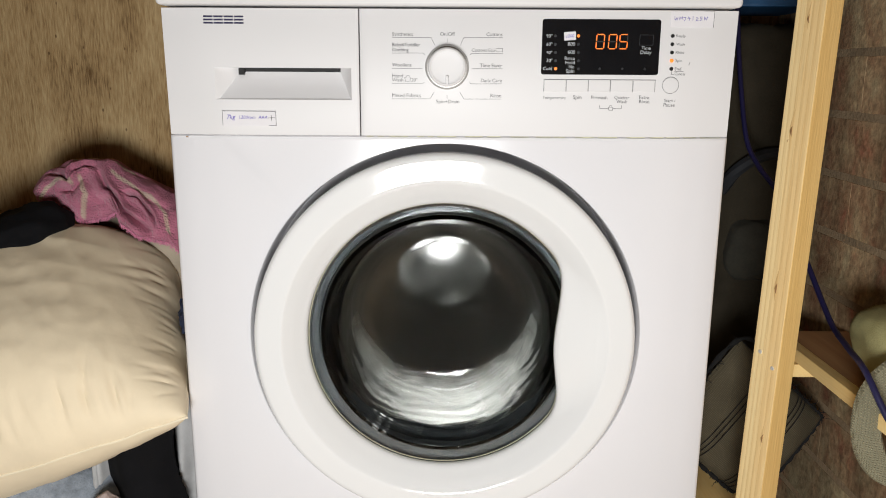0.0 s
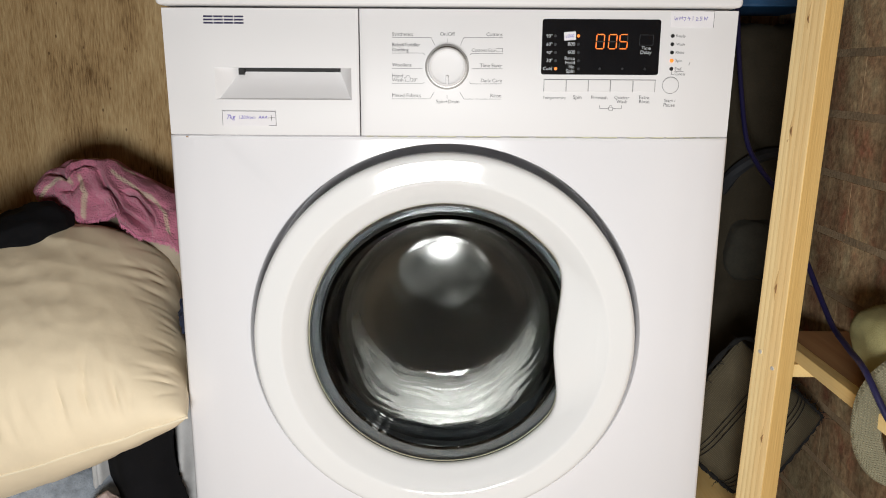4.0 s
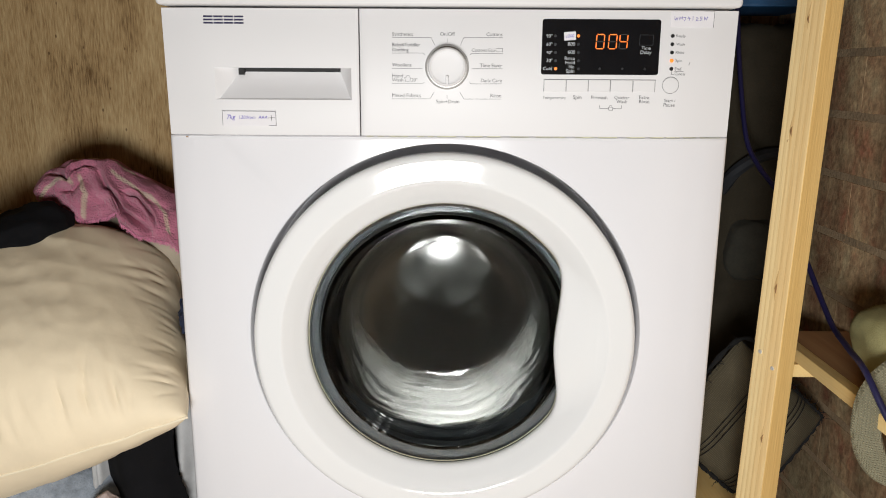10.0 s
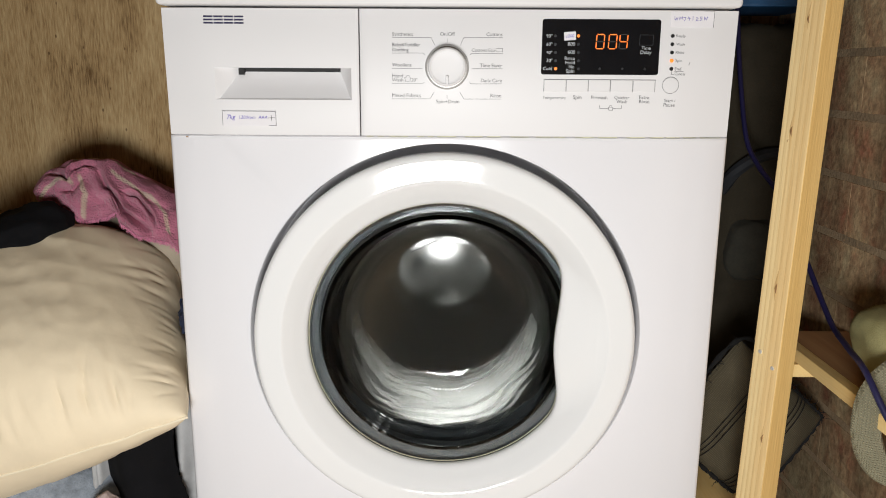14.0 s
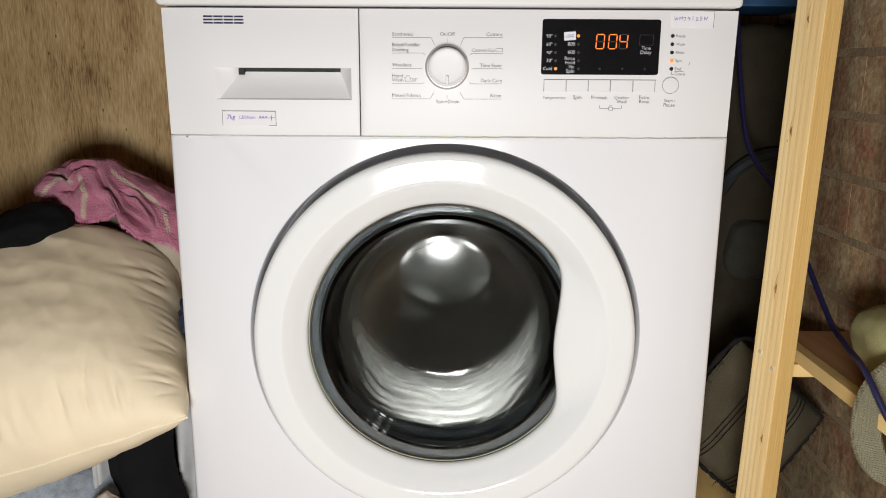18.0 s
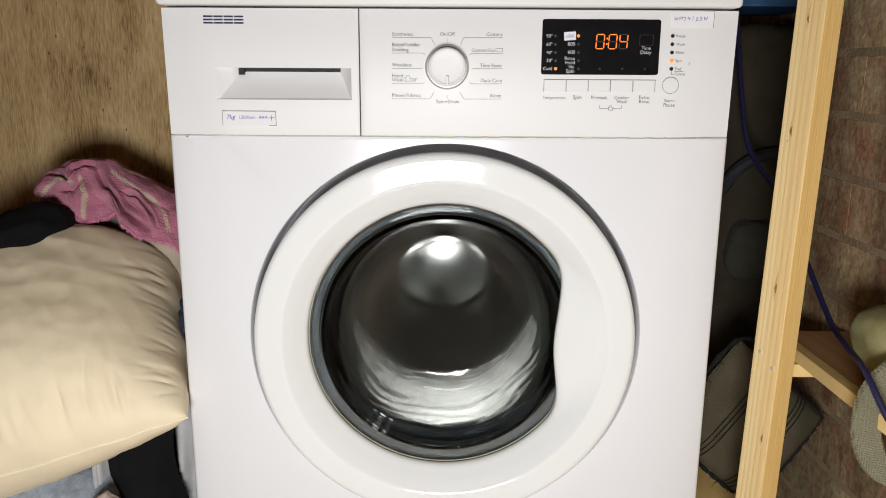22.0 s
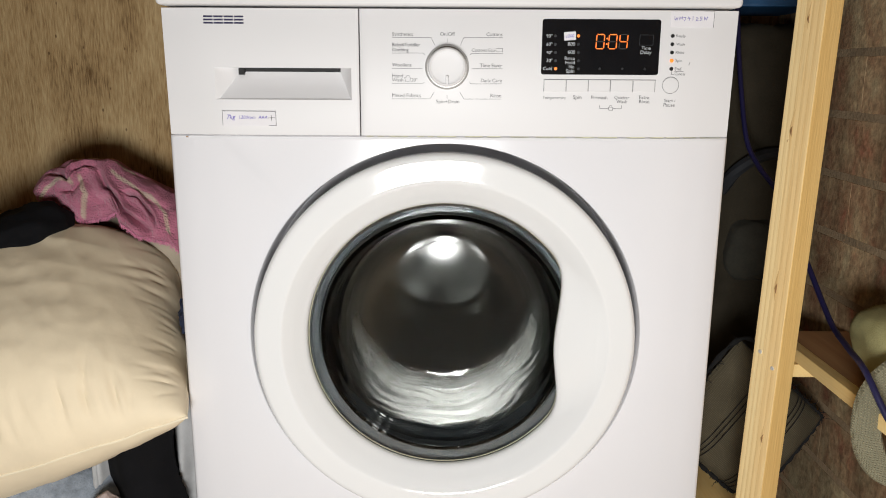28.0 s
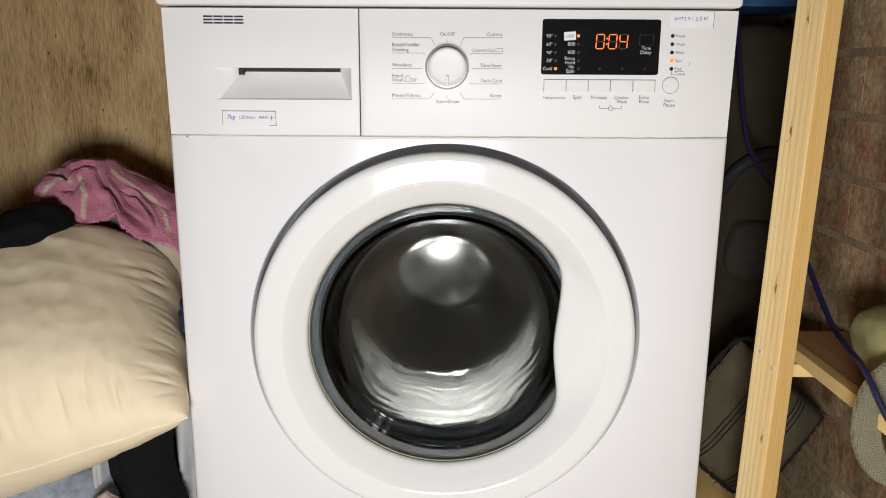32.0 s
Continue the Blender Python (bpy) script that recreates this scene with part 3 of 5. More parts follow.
DIAL_WORDS = [
    ('Synthetics', -0.0593, -0.0378, 0.7792),
    ('Baby&Toddler', -0.0594, -0.0304, 0.7688),
    ('Clothing', -0.0595, -0.0425, 0.7638),
    ('Woollens', -0.0596, -0.0396, 0.7485),
    ('Hand', -0.0597, -0.0485, 0.7374),
    ('Wash', -0.0597, -0.0481, 0.7332),
    ('20°', -0.0397, -0.0332, 0.7333),
    ('Mixed Fabrics', -0.0599, -0.0299, 0.7174),
    ('Spin+Drain', -0.0137, 0.0105, 0.7112),
    ('Rinse', 0.0431, 0.0544, 0.7176),
    ('Dark Care', 0.0328, 0.0546, 0.7331),
    ('Time Saver', 0.0314, 0.0547, 0.7484),
    ('Cottons Eco', 0.0228, 0.0467, 0.7639),
    ('Cottons', 0.0377, 0.0542, 0.7796),
    ('On/Off', -0.0099, 0.0053, 0.7795),
]
DIAL_LINES = [
    ((-0.0593, 0.7775), (-0.0193, 0.7778), (-0.0156, 0.7703)),
    ((-0.0595, 0.7620), (-0.0273, 0.7622), (-0.0256, 0.7602)),
    ((-0.0596, 0.7466), (-0.0285, 0.7468)),
    ((-0.0598, 0.7314), (-0.0279, 0.7316), (-0.0255, 0.7332)),
    ((-0.0599, 0.7155), (-0.0202, 0.7157), (-0.0161, 0.7227)),
    ((-0.0026, 0.7766), (-0.0025, 0.7732)),
    ((-0.0025, 0.7195), (-0.0024, 0.7165)),
    ((0.0542, 0.7780), (0.0144, 0.7778), (0.0112, 0.7705)),
    ((0.0546, 0.7621), (0.0224, 0.7619), (0.0212, 0.7607)),
    ((0.0549, 0.7469), (0.0238, 0.7467)),
    ((0.0547, 0.7315), (0.0222, 0.7313), (0.0210, 0.7331)),
    ((0.0544, 0.7159), (0.0153, 0.7157), (0.0111, 0.7226)),
]
ICON_LINES = [
    ((0.0486, 0.7673), (0.0544, 0.7673), (0.0545, 0.7639), (0.0487, 0.7639), (0.0475, 0.7656), (0.0486, 0.7673)),
    ((-0.0467, 0.7377), (-0.0456, 0.7331), (-0.0415, 0.7331), (-0.0403, 0.7377)),
    ((-0.0456, 0.7371), (-0.0444, 0.7394), (-0.0420, 0.7394), (-0.0420, 0.7371)),
    ((0.1579, 0.7097), (0.1581, 0.7066), (0.1669, 0.7067)),
    ((0.1725, 0.7067), (0.1810, 0.7068), (0.1808, 0.7099)),
    ((0.1674, 0.7082), (0.1716, 0.7082), (0.1717, 0.7050), (0.1676, 0.7050), (0.1674, 0.7082)),
    ((0.1683, 0.7082), (0.1682, 0.7097), (0.1706, 0.7097), (0.1707, 0.7082)),
    ((0.2342, 0.7450), (0.2430, 0.7451)),
    ((0.2307, 0.7450), (0.2309, 0.7422), (0.2332, 0.7422)),
]
SCREEN_WORDS = [
    ('90°', 0.0995, 0.1057, 0.7783),
    ('60°', 0.0998, 0.1060, 0.7702),
    ('40°', 0.1001, 0.1063, 0.7620),
    ('30°', 0.1004, 0.1066, 0.7539),
    ('Cold', 0.0971, 0.1063, 0.7457),
    ('800', 0.1219, 0.1293, 0.7704),
    ('600', 0.1222, 0.1297, 0.7622),
    ('Rinse', 0.1192, 0.1295, 0.7562),
    ('Hold', 0.1199, 0.1297, 0.7518),
    ('No', 0.1238, 0.1295, 0.7476),
    ('Spin', 0.1211, 0.1296, 0.7432),
    ('Time', 0.1981, 0.2075, 0.7669),
    ('Delay', 0.1972, 0.2086, 0.7626),
]
KEY_WORDS = [
    ('Temperature', 0.0977, 0.1218, 0.7162),
    ('Spin', 0.1296, 0.1384, 0.7164),
    ('Prewash', 0.1486, 0.1655, 0.7165),
    ('Quicker', 0.1729, 0.1886, 0.7166),
    ('Wash', 0.1752, 0.1865, 0.7123),
    ('Extra', 0.1989, 0.2095, 0.7168),
    ('Rinse', 0.1991, 0.2097, 0.7125),
    ('Start /', 0.2252, 0.2371, 0.7138),
    ('Pause', 0.2249, 0.2366, 0.7091),
]
STAGE_WORDS = [
    ('Ready', 0.2332, 0.2430, 0.7794),
    ('Wash', 0.2338, 0.2424, 0.7712),
    ('Rinse', 0.2339, 0.2427, 0.7630),
    ('Spin', 0.2341, 0.2411, 0.7547),
    ('End', 0.2341, 0.2406, 0.7462),
    ('Cancel', 0.2343, 0.2451, 0.7413),
]


BOLD = ("Baby&Toddler", "Clothing", "Mixed Fabrics", "Time Saver")
for text, xa, xb, z in DIAL_WORDS:
    words("printed_word", text, xa, xb, z, BOLD_INK if text in BOLD else GREY_INK, fascia, -0.0032, 0.0 if text == "Mixed Fabrics" else 0.006 if text in BOLD else 0.0)
for run in DIAL_LINES:
    part("printed_line", strokes([run], -0.0032, 0.00038), GREY_INK, fascia, smooth=False)
for run in ICON_LINES:
    part("printed_icon", strokes([run], -0.0032, 0.00040), GREY_INK, fascia, smooth=False)
for text, xa, xb, z in KEY_WORDS + STAGE_WORDS:
    words("printed_word", text, xa, xb, z, GREY_INK, fascia, -0.0032, 0.0)

# programme dial
DARK_RING = surface("satin_silver_dial_skirt", (0.42, 0.41, 0.395), 0.32, metal=0.12, var=0.05)
dial = part("programme_dial", lathe([(0.0228, 0.002), (0.0229, -0.0034), (0.0227, -0.0046), (0.0221, -0.0062), (0.0212, -0.0098), (0.0209, -0.0106), (0.0200, -0.0108), (0.0190, -0.0106)], 96), DARK_RING, machine, "satin silver dial skirt round a white knob")
dial.location = (-0.0026, 0, 0.7482)
part("knob", lathe([(0.0197, -0.0070), (0.0196, -0.0190), (0.0192, -0.0220), (0.0184, -0.0232), (0.0174, -0.0236), (0.0168, -0.0230),
                    (0.0150, -0.0226), (0.008, -0.0223), (0.0, -0.0222)], 72), PLASTIC, dial, "round white plastic knob")
part("pointer", box(-0.0013, 0.0013, -0.0243, -0.0220, -0.0165, -0.0085, 0.0006), PLASTIC, dial, "raised white pointer ridge")
part("pointer_line", strokes([[(-0.0012, -0.0165), (-0.0012, -0.0085)], [(0.0012, -0.0165), (0.0012, -0.0085)]], -0.02435, 0.0003), GREY_INK, dial, smooth=False)

# the display
screen = part("display", plate(0.0951, 0.2168, 0.7413, 0.7968, 0.0026, -0.0036, 0.002), SCREEN, machine, "black display window with orange digits")
for text, xa, xb, z in SCREEN_WORDS:
    words("display_word", text, xa, xb, z, PALE_INK, screen, -0.0038)
part("delay_key", strokes([[(0.1958, 0.7714), (0.2096, 0.7714), (0.2096, 0.7815), (0.1958, 0.7815), (0.1958, 0.7714)]], -0.0038, 0.0004),
     surface("dim_outline", (0.022, 0.022, 0.024), 0.5), screen, "faint outlined key", smooth=False)
for k in range(5):
    f = k / 4
    for xa, xb, lit in ((0.1088, 0.1101, 4), (0.1324, 0.1338, 0)):
        on = k == lit
        part("indicator", disc(xa + (xb - xa) * f, 0.7801 - 0.0329 * f, 0.0016 if on else 0.0014, -0.0041 if on else -0.0038, -0.003),
             LED_ON if on else LED_OFF, screen, "lit amber indicator" if on else "")
for x in (0.1559, 0.1794, 0.2027):
    part("indicator", disc(x, 0.7475, 0.0013, -0.0038, -0.003), LED_OFF, screen)
sticker = part("speed_sticker", box(-0.0060, 0.0060, -0.0005, 0.0004, -0.0042, 0.0042), PAPER, screen, "white paper scrap with a written number", smooth=False)
sticker.matrix_local = pose(0.1237, -0.0040, 0.7800, 0, -4, 0)
words("speed_number", "1200", -0.0040, 0.0042, -0.0014, PEN_INK, sticker, -0.0007, slant=0.25)

DIGIT_LEFT, DIGIT_W, DIGIT_FOOT, DIGIT_H, LEAN = (0.1508, 0.1636, 0.1747), 0.0080, 0.7676, 0.0142, 0.05
BARS = {"a": ((0, 1), (1, 1)), "b": ((1, 1), (1, 0.5)), "c": ((1, 0.5), (1, 0)), "d": ((0, 0), (1, 0)),
        "e": ((0, 0.5), (0, 0)), "f": ((0, 1), (0, 0.5)), "g": ((0, 0.5), (1, 0.5))}


def segment_mesh(left, bar, y0, y1, thick=0.00108):
    """One bar of a seven-bar digit, pointed at both ends."""
    (ua, va), (ub, vb) = BARS[bar]
    a = Vector((left + ua * DIGIT_W + va * DIGIT_H * LEAN, 0, DIGIT_FOOT + va * DIGIT_H))
    b = Vector((left + ub * DIGIT_W + vb * DIGIT_H * LEAN, 0, DIGIT_FOOT + vb * DIGIT_H))
    d = (b - a).normalized()
    a, b = a + d * 0.0005, b - d * 0.0005
    n = Vector((-d.z, 0, d.x)) * thick / 2
    tip = d * thick * 0.45
    ring = [a, a + tip + n, b - tip + n, b, b - tip - n, a + tip - n]
    bm = bmesh.new()
    f = [bm.verts.new((p.x, y0, p.z)) for p in ring]
    k = [bm.verts.new((p.x, y1, p.z)) for p in ring]
    bm.faces.new(f)
    bm.faces.new(list(reversed(k)))
    for i in range(6):
        j = (i + 1) % 6
        bm.faces.new((f[j], f[i], k[i], k[j]))
    bmesh.ops.recalc_face_normals(bm, faces=bm.faces)
    return bm


MINUTE_BARS = {}
for place, left in enumerate(DIGIT_LEFT):
    for bar in "abcdefg":
        part("unlit_bar", segment_mesh(left, bar, -0.0037, -0.0034), GHOST, screen, smooth=False)
        lit = bar != "g" if place < 2 else True
        if place == 2 and bar == "e":
            lit = False
        if lit:
            ob = part("digit_bar", segment_mesh(left, bar, -0.0040, -0.0037), SEGMENT, screen, "lit orange bar", smooth=False)
            if place == 2 and bar in "abd":
                MINUTE_BARS[bar] = ob
COLON = [part("colon_dot", disc(0.1619 + 0.05 * (z - 0.772), z, 0.0009, -0.0040, -0.0037), SEGMENT, screen, "blinking orange dot") for z in (0.7722, 0.7778)]

# keys under the display
EDGES = (0.0985, 0.1218, 0.1449, 0.1680, 0.1914, 0.2146)
for k in range(5):
    part("key", box(EDGES[k] + 0.0004, EDGES[k + 1] - 0.0004, -0.0042, 0.0, 0.7240, 0.7361, 0.0005), PLASTIC, machine, "white oblong push key")
    part("key_edge", strokes([[(EDGES[k], 0.7243), (EDGES[k], 0.7364), (EDGES[k + 1], 0.7364)] + ([(EDGES[k + 1], 0.7243)] if k == 4 else [])], -0.0033, 0.00042),
         GREY_INK, fascia, smooth=False)
start = part("start_key", lathe([(0.0082, 0.0), (0.0082, -0.0036), (0.0078, -0.0041), (0.0, -0.0043)], 48), PLASTIC, machine, "round white start key")
start.location = (0.2307, 0, 0.7311)
rim = part("key_rim", lathe([(0.0084, -0.0033), (0.0087, -0.0034)], 48), GREY_INK, machine)
rim.location = (0.2307, 0, 0.7311)
for k in range(5):
    part("stage_light", disc(0.2294 + 0.0009 * k / 4, 0.7807 - 0.033 * k / 4, 0.0019, -0.0040, 0.0), LED_ON if k == 3 else LED_OFF, machine,
         "lit amber stage light" if k == 3 else "unlit stage light")

# stuck-on paper notes
note = part("paper_note", box(-0.2388, -0.1822, -0.0038, -0.0031, 0.6868, 0.7024), PAPER, machine, "white paper note with violet handwriting", smooth=False)
words("note_writing", "7kg", -0.2340, -0.2250, 0.6938, PEN_INK, note, -0.0040, slant=0.2)
words("note_writing", "1200rpm", -0.2210, -0.2040, 0.6940, PEN_INK, note, -0.0040, slant=0.2)
words("note_writing", "AAA", -0.2010, -0.1915, 0.6940, PEN_INK, note, -0.0040, slant=0.2)
part("note_border", strokes([[(-0.2386, 0.6872), (-0.2386, 0.7020), (-0.1824, 0.7018), (-0.1824, 0.6872), (-0.1895, 0.6872)], [(-0.1905, 0.6950), (-0.1835, 0.6952)],
                            [(-0.1872, 0.6925), (-0.1872, 0.6975)]], -0.0041, 0.00045), GREY_INK, note, smooth=False)
tag = part("paper_tag", box(0.2262, 0.2705, -0.0037, -0.0030, 0.7895, 0.8050), PAPER, machine, "white paper tag with violet scribble", smooth=False)
# handwritten letters and figures, each a run of points in a unit cell
GLYPHS = {"w": [[(0, 1), (0.22, 0), (0.5, 0.7), (0.75, 0), (1, 1)]], "m": [[(0, 0), (0.1, 0.9), (0.45, 0.35), (0.8, 0.95), (1, 0)]],
          "7": [[(0, 0.95), (0.95, 1), (0.4, -0.1)]], "4": [[(0.3, 1), (0, 0.4), (1, 0.45)], [(0.75, 1), (0.65, -0.1)]], "1": [[(0.5, 1), (0.42, -0.05)]],
          "2": [[(0, 0.8), (0.5, 1), (0.85, 0.7), (0, 0), (1, 0.05)]], "5": [[(1, 1), (0.25, 1), (0.2, 0.6), (0.8, 0.5), (0.7, 0.05), (0, 0)]]}
scrib = []
for k, letter in enumerate("wm74125w"):
    x, low = 0.2300 + k * 0.0042 + (0.0008 if k else 0.0), 0.7962 + 0.0005 * math.sin(2.1 * k)
    wide = 0.0036 if letter in "wm" else 0.0027
    scrib += [[(x + u * wide, low + v * 0.0033) for u, v in run] for run in GLYPHS[letter]]
part("tag_scribble", strokes(scrib, -0.0039, 0.00042), PEN_INK, tag, smooth=False)
part("tag_edge", strokes([[(0.2704, 0.7895), (0.2706, 0.8050)]], -0.0039, 0.0004), GREY_INK, tag, smooth=False)
rng = random.Random(4)
x = -0.088
while x < 0.285:
    w = rng.uniform(0.003, 0.022)
    part("grime", box(x, min(x + w, 0.29), -0.0004, 0.003, 0.6762, 0.6762 + rng.uniform(0.0004, 0.0008)), GRIME, machine, smooth=False)
    x += w + rng.uniform(0.001, 0.012)
part("chip", box(-0.2795, -0.2775, -0.0006, 0.001, 0.6740, 0.6752), TAN, machine, "small brown chip", smooth=False)
part("scratch", strokes([[(0.2486, 0.7515), (0.2493, 0.7545)]], -0.0029, 0.0004), GREY_INK, fascia, smooth=False)

# ---- the door ----
def dense(profile, step=0.0025):
    """The profile again with points put in between, so that hollows show."""
    out = [profile[0]]
    for (r0, y0), (r1, y1) in zip(profile, profile[1:]):
        k = max(1, round(math.hypot(r1 - r0, y1 - y0) / step))
        out += [(r0 + (r1 - r0) * i / k, y0 + (y1 - y0) * i / k) for i in range(1, k + 1)]
    return out


def grip_shape(p, row):
    """Draws the opening in along a shallow curve on the hinge-free side."""
    r = math.hypot(p.x, p.z)
    if r > 0.1795:
        return p
    lim = 0.1318 - 0.0066 * math.exp(-((p.z + 0.010) / 0.046) ** 2) + max(0.0, r - 0.156) * 2.2
    k = 0.013
    h = max(0.0, min(1.0, 0.5 + 0.5 * (lim - p.x) / k))
    q = p.copy()
    q.x = lim * (1 - h) + p.x * h - k * h * (1 - h)
    return q


door = part("door", lathe(dense([(0.2030, 0.026), (0.2110, 0.020), (0.2124, 0.010), (0.2128, -0.001), (0.2127, -0.0070), (0.2123, -0.0100), (0.2113, -0.0126), (0.2096, -0.0146), (0.2075, -0.0155), (0.2050, -0.0157),
                           (0.1940, -0.0158), (0.1860, -0.0160), (0.1830, -0.0160), (0.1812, -0.0155), (0.1796, -0.0142),
                           (0.1770, -0.0122), (0.1700, -0.0064), (0.1630, 0.0000), (0.1590, 0.0035), (0.1572, 0.0056), (0.1562, 0.0076), (0.1558, 0.0100), (0.1559, 0.0123)]),
                          256, grip_shape), DOOR_PLASTIC, machine, "glossy white round door ring with a side grip")
door.location = (AXIS_X - 0.0008, 0, 0.4472)


def ripple(p):
    """Pressed glass is never quite even low down in its curve."""
    r, a = math.hypot(p.x, p.z), math.atan2(p.x, -p.z)
    f = math.exp(-((r - 0.106) / 0.020) ** 2) * (0.10 + 0.90 * max(0.0, min(1.0, (-0.035 - p.z) / 0.06)))
    q = p.copy()
    g = max(0.0, min(1.0, (r - 0.114) / 0.006))
    q.y += (0.00012 + 0.00010 * max(0.0, min(1.0, (-0.03 - p.z) / 0.05))) * g * math.sin(p.y * 420 + 9.0 * wob((a * 1.8, p.y * 22, 0), 1.0, 9.0))
    q.y += f * (0.00010 * math.sin(r * 1100 + 11.0 * wob((a * 2.2, r * 24, 0), 1.0, 5.0)) + 0.0009 * wob((a * 2.0, r * 45, 0), 1.0, 3.0) + 0.0001 * wob((a * 7.0, r * 60, 0), 1.0, 15.0))
    return q


def finer(profile):
    """The profile again in steps of about a millimetre."""
    pts = [q for q in glide([(r, y, 0) for r, y in profile], 6)]
    out = [pts[0]]
    for p, q in zip(pts, pts[1:]):
        k = max(1, round((q - p).length / 0.0009))
        out += [p.lerp(q, i / k) for i in range(1, k + 1)]
    return [(max(0.0, q.x), q.y) for q in out]


OUTER = finer([(0.1545, 0.0165), (0.1490, 0.0166), (0.1430, 0.0168), (0.1416, 0.0185), (0.1406, 0.0360), (0.1385, 0.0580), (0.1350, 0.0790), (0.1310, 0.0940), (0.1260, 0.1060), (0.1190, 0.1150), (0.1100, 0.1205),
               (0.0980, 0.1238), (0.0820, 0.1258), (0.060, 0.1272), (0.030, 0.1282), (0.0, 0.1284)])
INNER = finer([(0.0, 0.1228), (0.030, 0.1226), (0.060, 0.1216), (0.0800, 0.1200), (0.0920, 0.1174), (0.1015, 0.1130), (0.1095, 0.1062), (0.1160, 0.0965), (0.1225, 0.0810), (0.1285, 0.0590),
               (0.1335, 0.0370), (0.1360, 0.0200), (0.1368, 0.0150), (0.1376, 0.0131), (0.1392, 0.01285), (0.1450, 0.0125), (0.1520, 0.0121)])


def bowl_mesh():
    n = 288
    bm = bmesh.new()
    rows = []
    for k, (r, y) in enumerate(OUTER + INNER):
        if r < 1e-6:
            rows.append([bm.verts.new((0, y, 0))])
            continue
        row = []
        for i in range(n):
            a = 2 * math.pi * i / n
            p = Vector((r * math.sin(a), y, r * math.cos(a)))
            row.append(bm.verts.new(ripple(p) if k >= len(OUTER) else p))
        rows.append(row)
    for a, b in list(zip(rows, rows[1:])) + [(rows[-1], rows[0])]:
        if len(a) == 1 and len(b) == 1:
            continue
        for i in range(n):
            j = (i + 1) % n
            if len(a) == 1:
                bm.faces.new((a[0], b[j], b[i]))
            elif len(b) == 1:
                bm.faces.new((a[i], a[j], b[0]))
            else:
                bm.faces.new((a[i], a[j], b[j], b[i]))
    bmesh.ops.recalc_face_normals(bm, faces=bm.faces)
    return bm


pane = part("glass_bowl", bowl_mesh(), GLASS, door, "clear pressed glass bowl")
pane.visible_shadow = False
part("seal_line", lathe([(0.1556, 0.0110), (0.1549, 0.0095), (0.1541, 0.0103), (0.1545, 0.0122)], 160, grip_shape), SEAL_LINE, door, "thin yellowed seal round the glass").location = (0, 0.0005, 0.0013)
part("lint_thread", tube(glide([(-0.0418, 0.1166, 0.0758), (-0.0330, 0.1166, 0.0800), (-0.0270, 0.1164, 0.0815), (-0.0249, 0.1160, 0.0862), (-0.0210, 0.1160, 0.0852), (-0.0178, 0.1160, 0.0878),
                              (-0.0107, 0.1156, 0.0906)], 6), 0.00042, 5), HAIR, door, "dark thread stuck to the glass")
rng = random.Random(17)
bm = bmesh.new()
for k in range(46):
    x, z = rng.gauss(0.0310, 0.0085), rng.gauss(0.0900, 0.0075)
    r = math.hypot(x, z)
    bmesh.ops.create_icosphere(bm, subdivisions=1, radius=rng.uniform(0.00018, 0.00050),
                               matrix=Matrix.Translation((x, 0.1172 - 0.24 * max(0.0, r - 0.082), z)))
tagged(part("lint_specks", bm, HAIR, door, "dark lint specks stuck to the glass"), kind="stuff")

gasket = part("door_gasket", lathe([(0.178, 0.050), (0.166, 0.0300), (0.1580, 0.0228), (0.1490, 0.0226), (0.1457, 0.0242), (0.1444, 0.0320), (0.1460, 0.0430), (0.1565, 0.0490), (0.1590, 0.0550),
                                     (0.1540, 0.0610), (0.1490, 0.0660), (0.1465, 0.0740), (0.1475, 0.0800), (0.1540, 0.0840), (0.1545, 0.0890), (0.1490, 0.0930), (0.1500, 0.0975), (0.1620, 0.0990)], 160),
              RUBBER, machine, "folded grey rubber door gasket")
gasket.location = (AXIS_X, 0, 0.4475)

for x, z, r in ((-0.0880, 0.3400, 0.0022), (-0.0790, 0.3338, 0.0046), (-0.0690, 0.3278, 0.0030)):
    bm = bmesh.new()
    bmesh.ops.create_uvsphere(bm, u_segments=12, v_segments=8, radius=1.0, matrix=Matrix.Translation((x, 0.0455, z)) @ Matrix.Rotation(radians(35), 4, "Y") @ Matrix.Diagonal((r, 0.0012, r * 0.4, 1)))
    part("water_drop", bm, DROP, gasket, "clear splash on the rubber").matrix_parent_inverse = Matrix.Translation(-gasket.location)

# ---- the drum ----
drum = part("drum", lathe([(0.1600, 0.1030), (0.1530, 0.1010), (0.1510, 0.1040), (0.1540, 0.1090), (0.1800, 0.1160), (0.2080, 0.1250), (0.2280, 0.1380), (0.2360, 0.1520), (0.2360, 0.2000),
                           (0.2360, 0.2600), (0.2345, 0.2700), (0.2360, 0.2800), (0.2360, 0.3400), (0.2360, 0.3700), (0.2360, 0.4170)], 128), STEEL, machine, "spinning stainless steel drum")
drum.location = (AXIS_X, 0, 0.4475)


def dome(p, row):
    """The pressed back: a boss at its middle, a raised ring in five swells round it and a dished rim."""
    r = math.hypot(p.x, p.z)
    a = math.atan2(p.x, p.z)
    q = p.copy()
    lobe = 0.5 + 0.5 * math.cos(5 * (a - math.pi))
    e = max(0.0, r - 0.140)
    dish = 1.1 * e * e if e < 0.03 else 0.00099 + 0.066 * (e - 0.03)
    q.y = p.y - dish - 0.0350 * math.exp(-(r / 0.135) ** 2) - (0.0006 + 0.0029 * lobe) * math.exp(-((r - 0.084) / 0.017) ** 2)
    return q


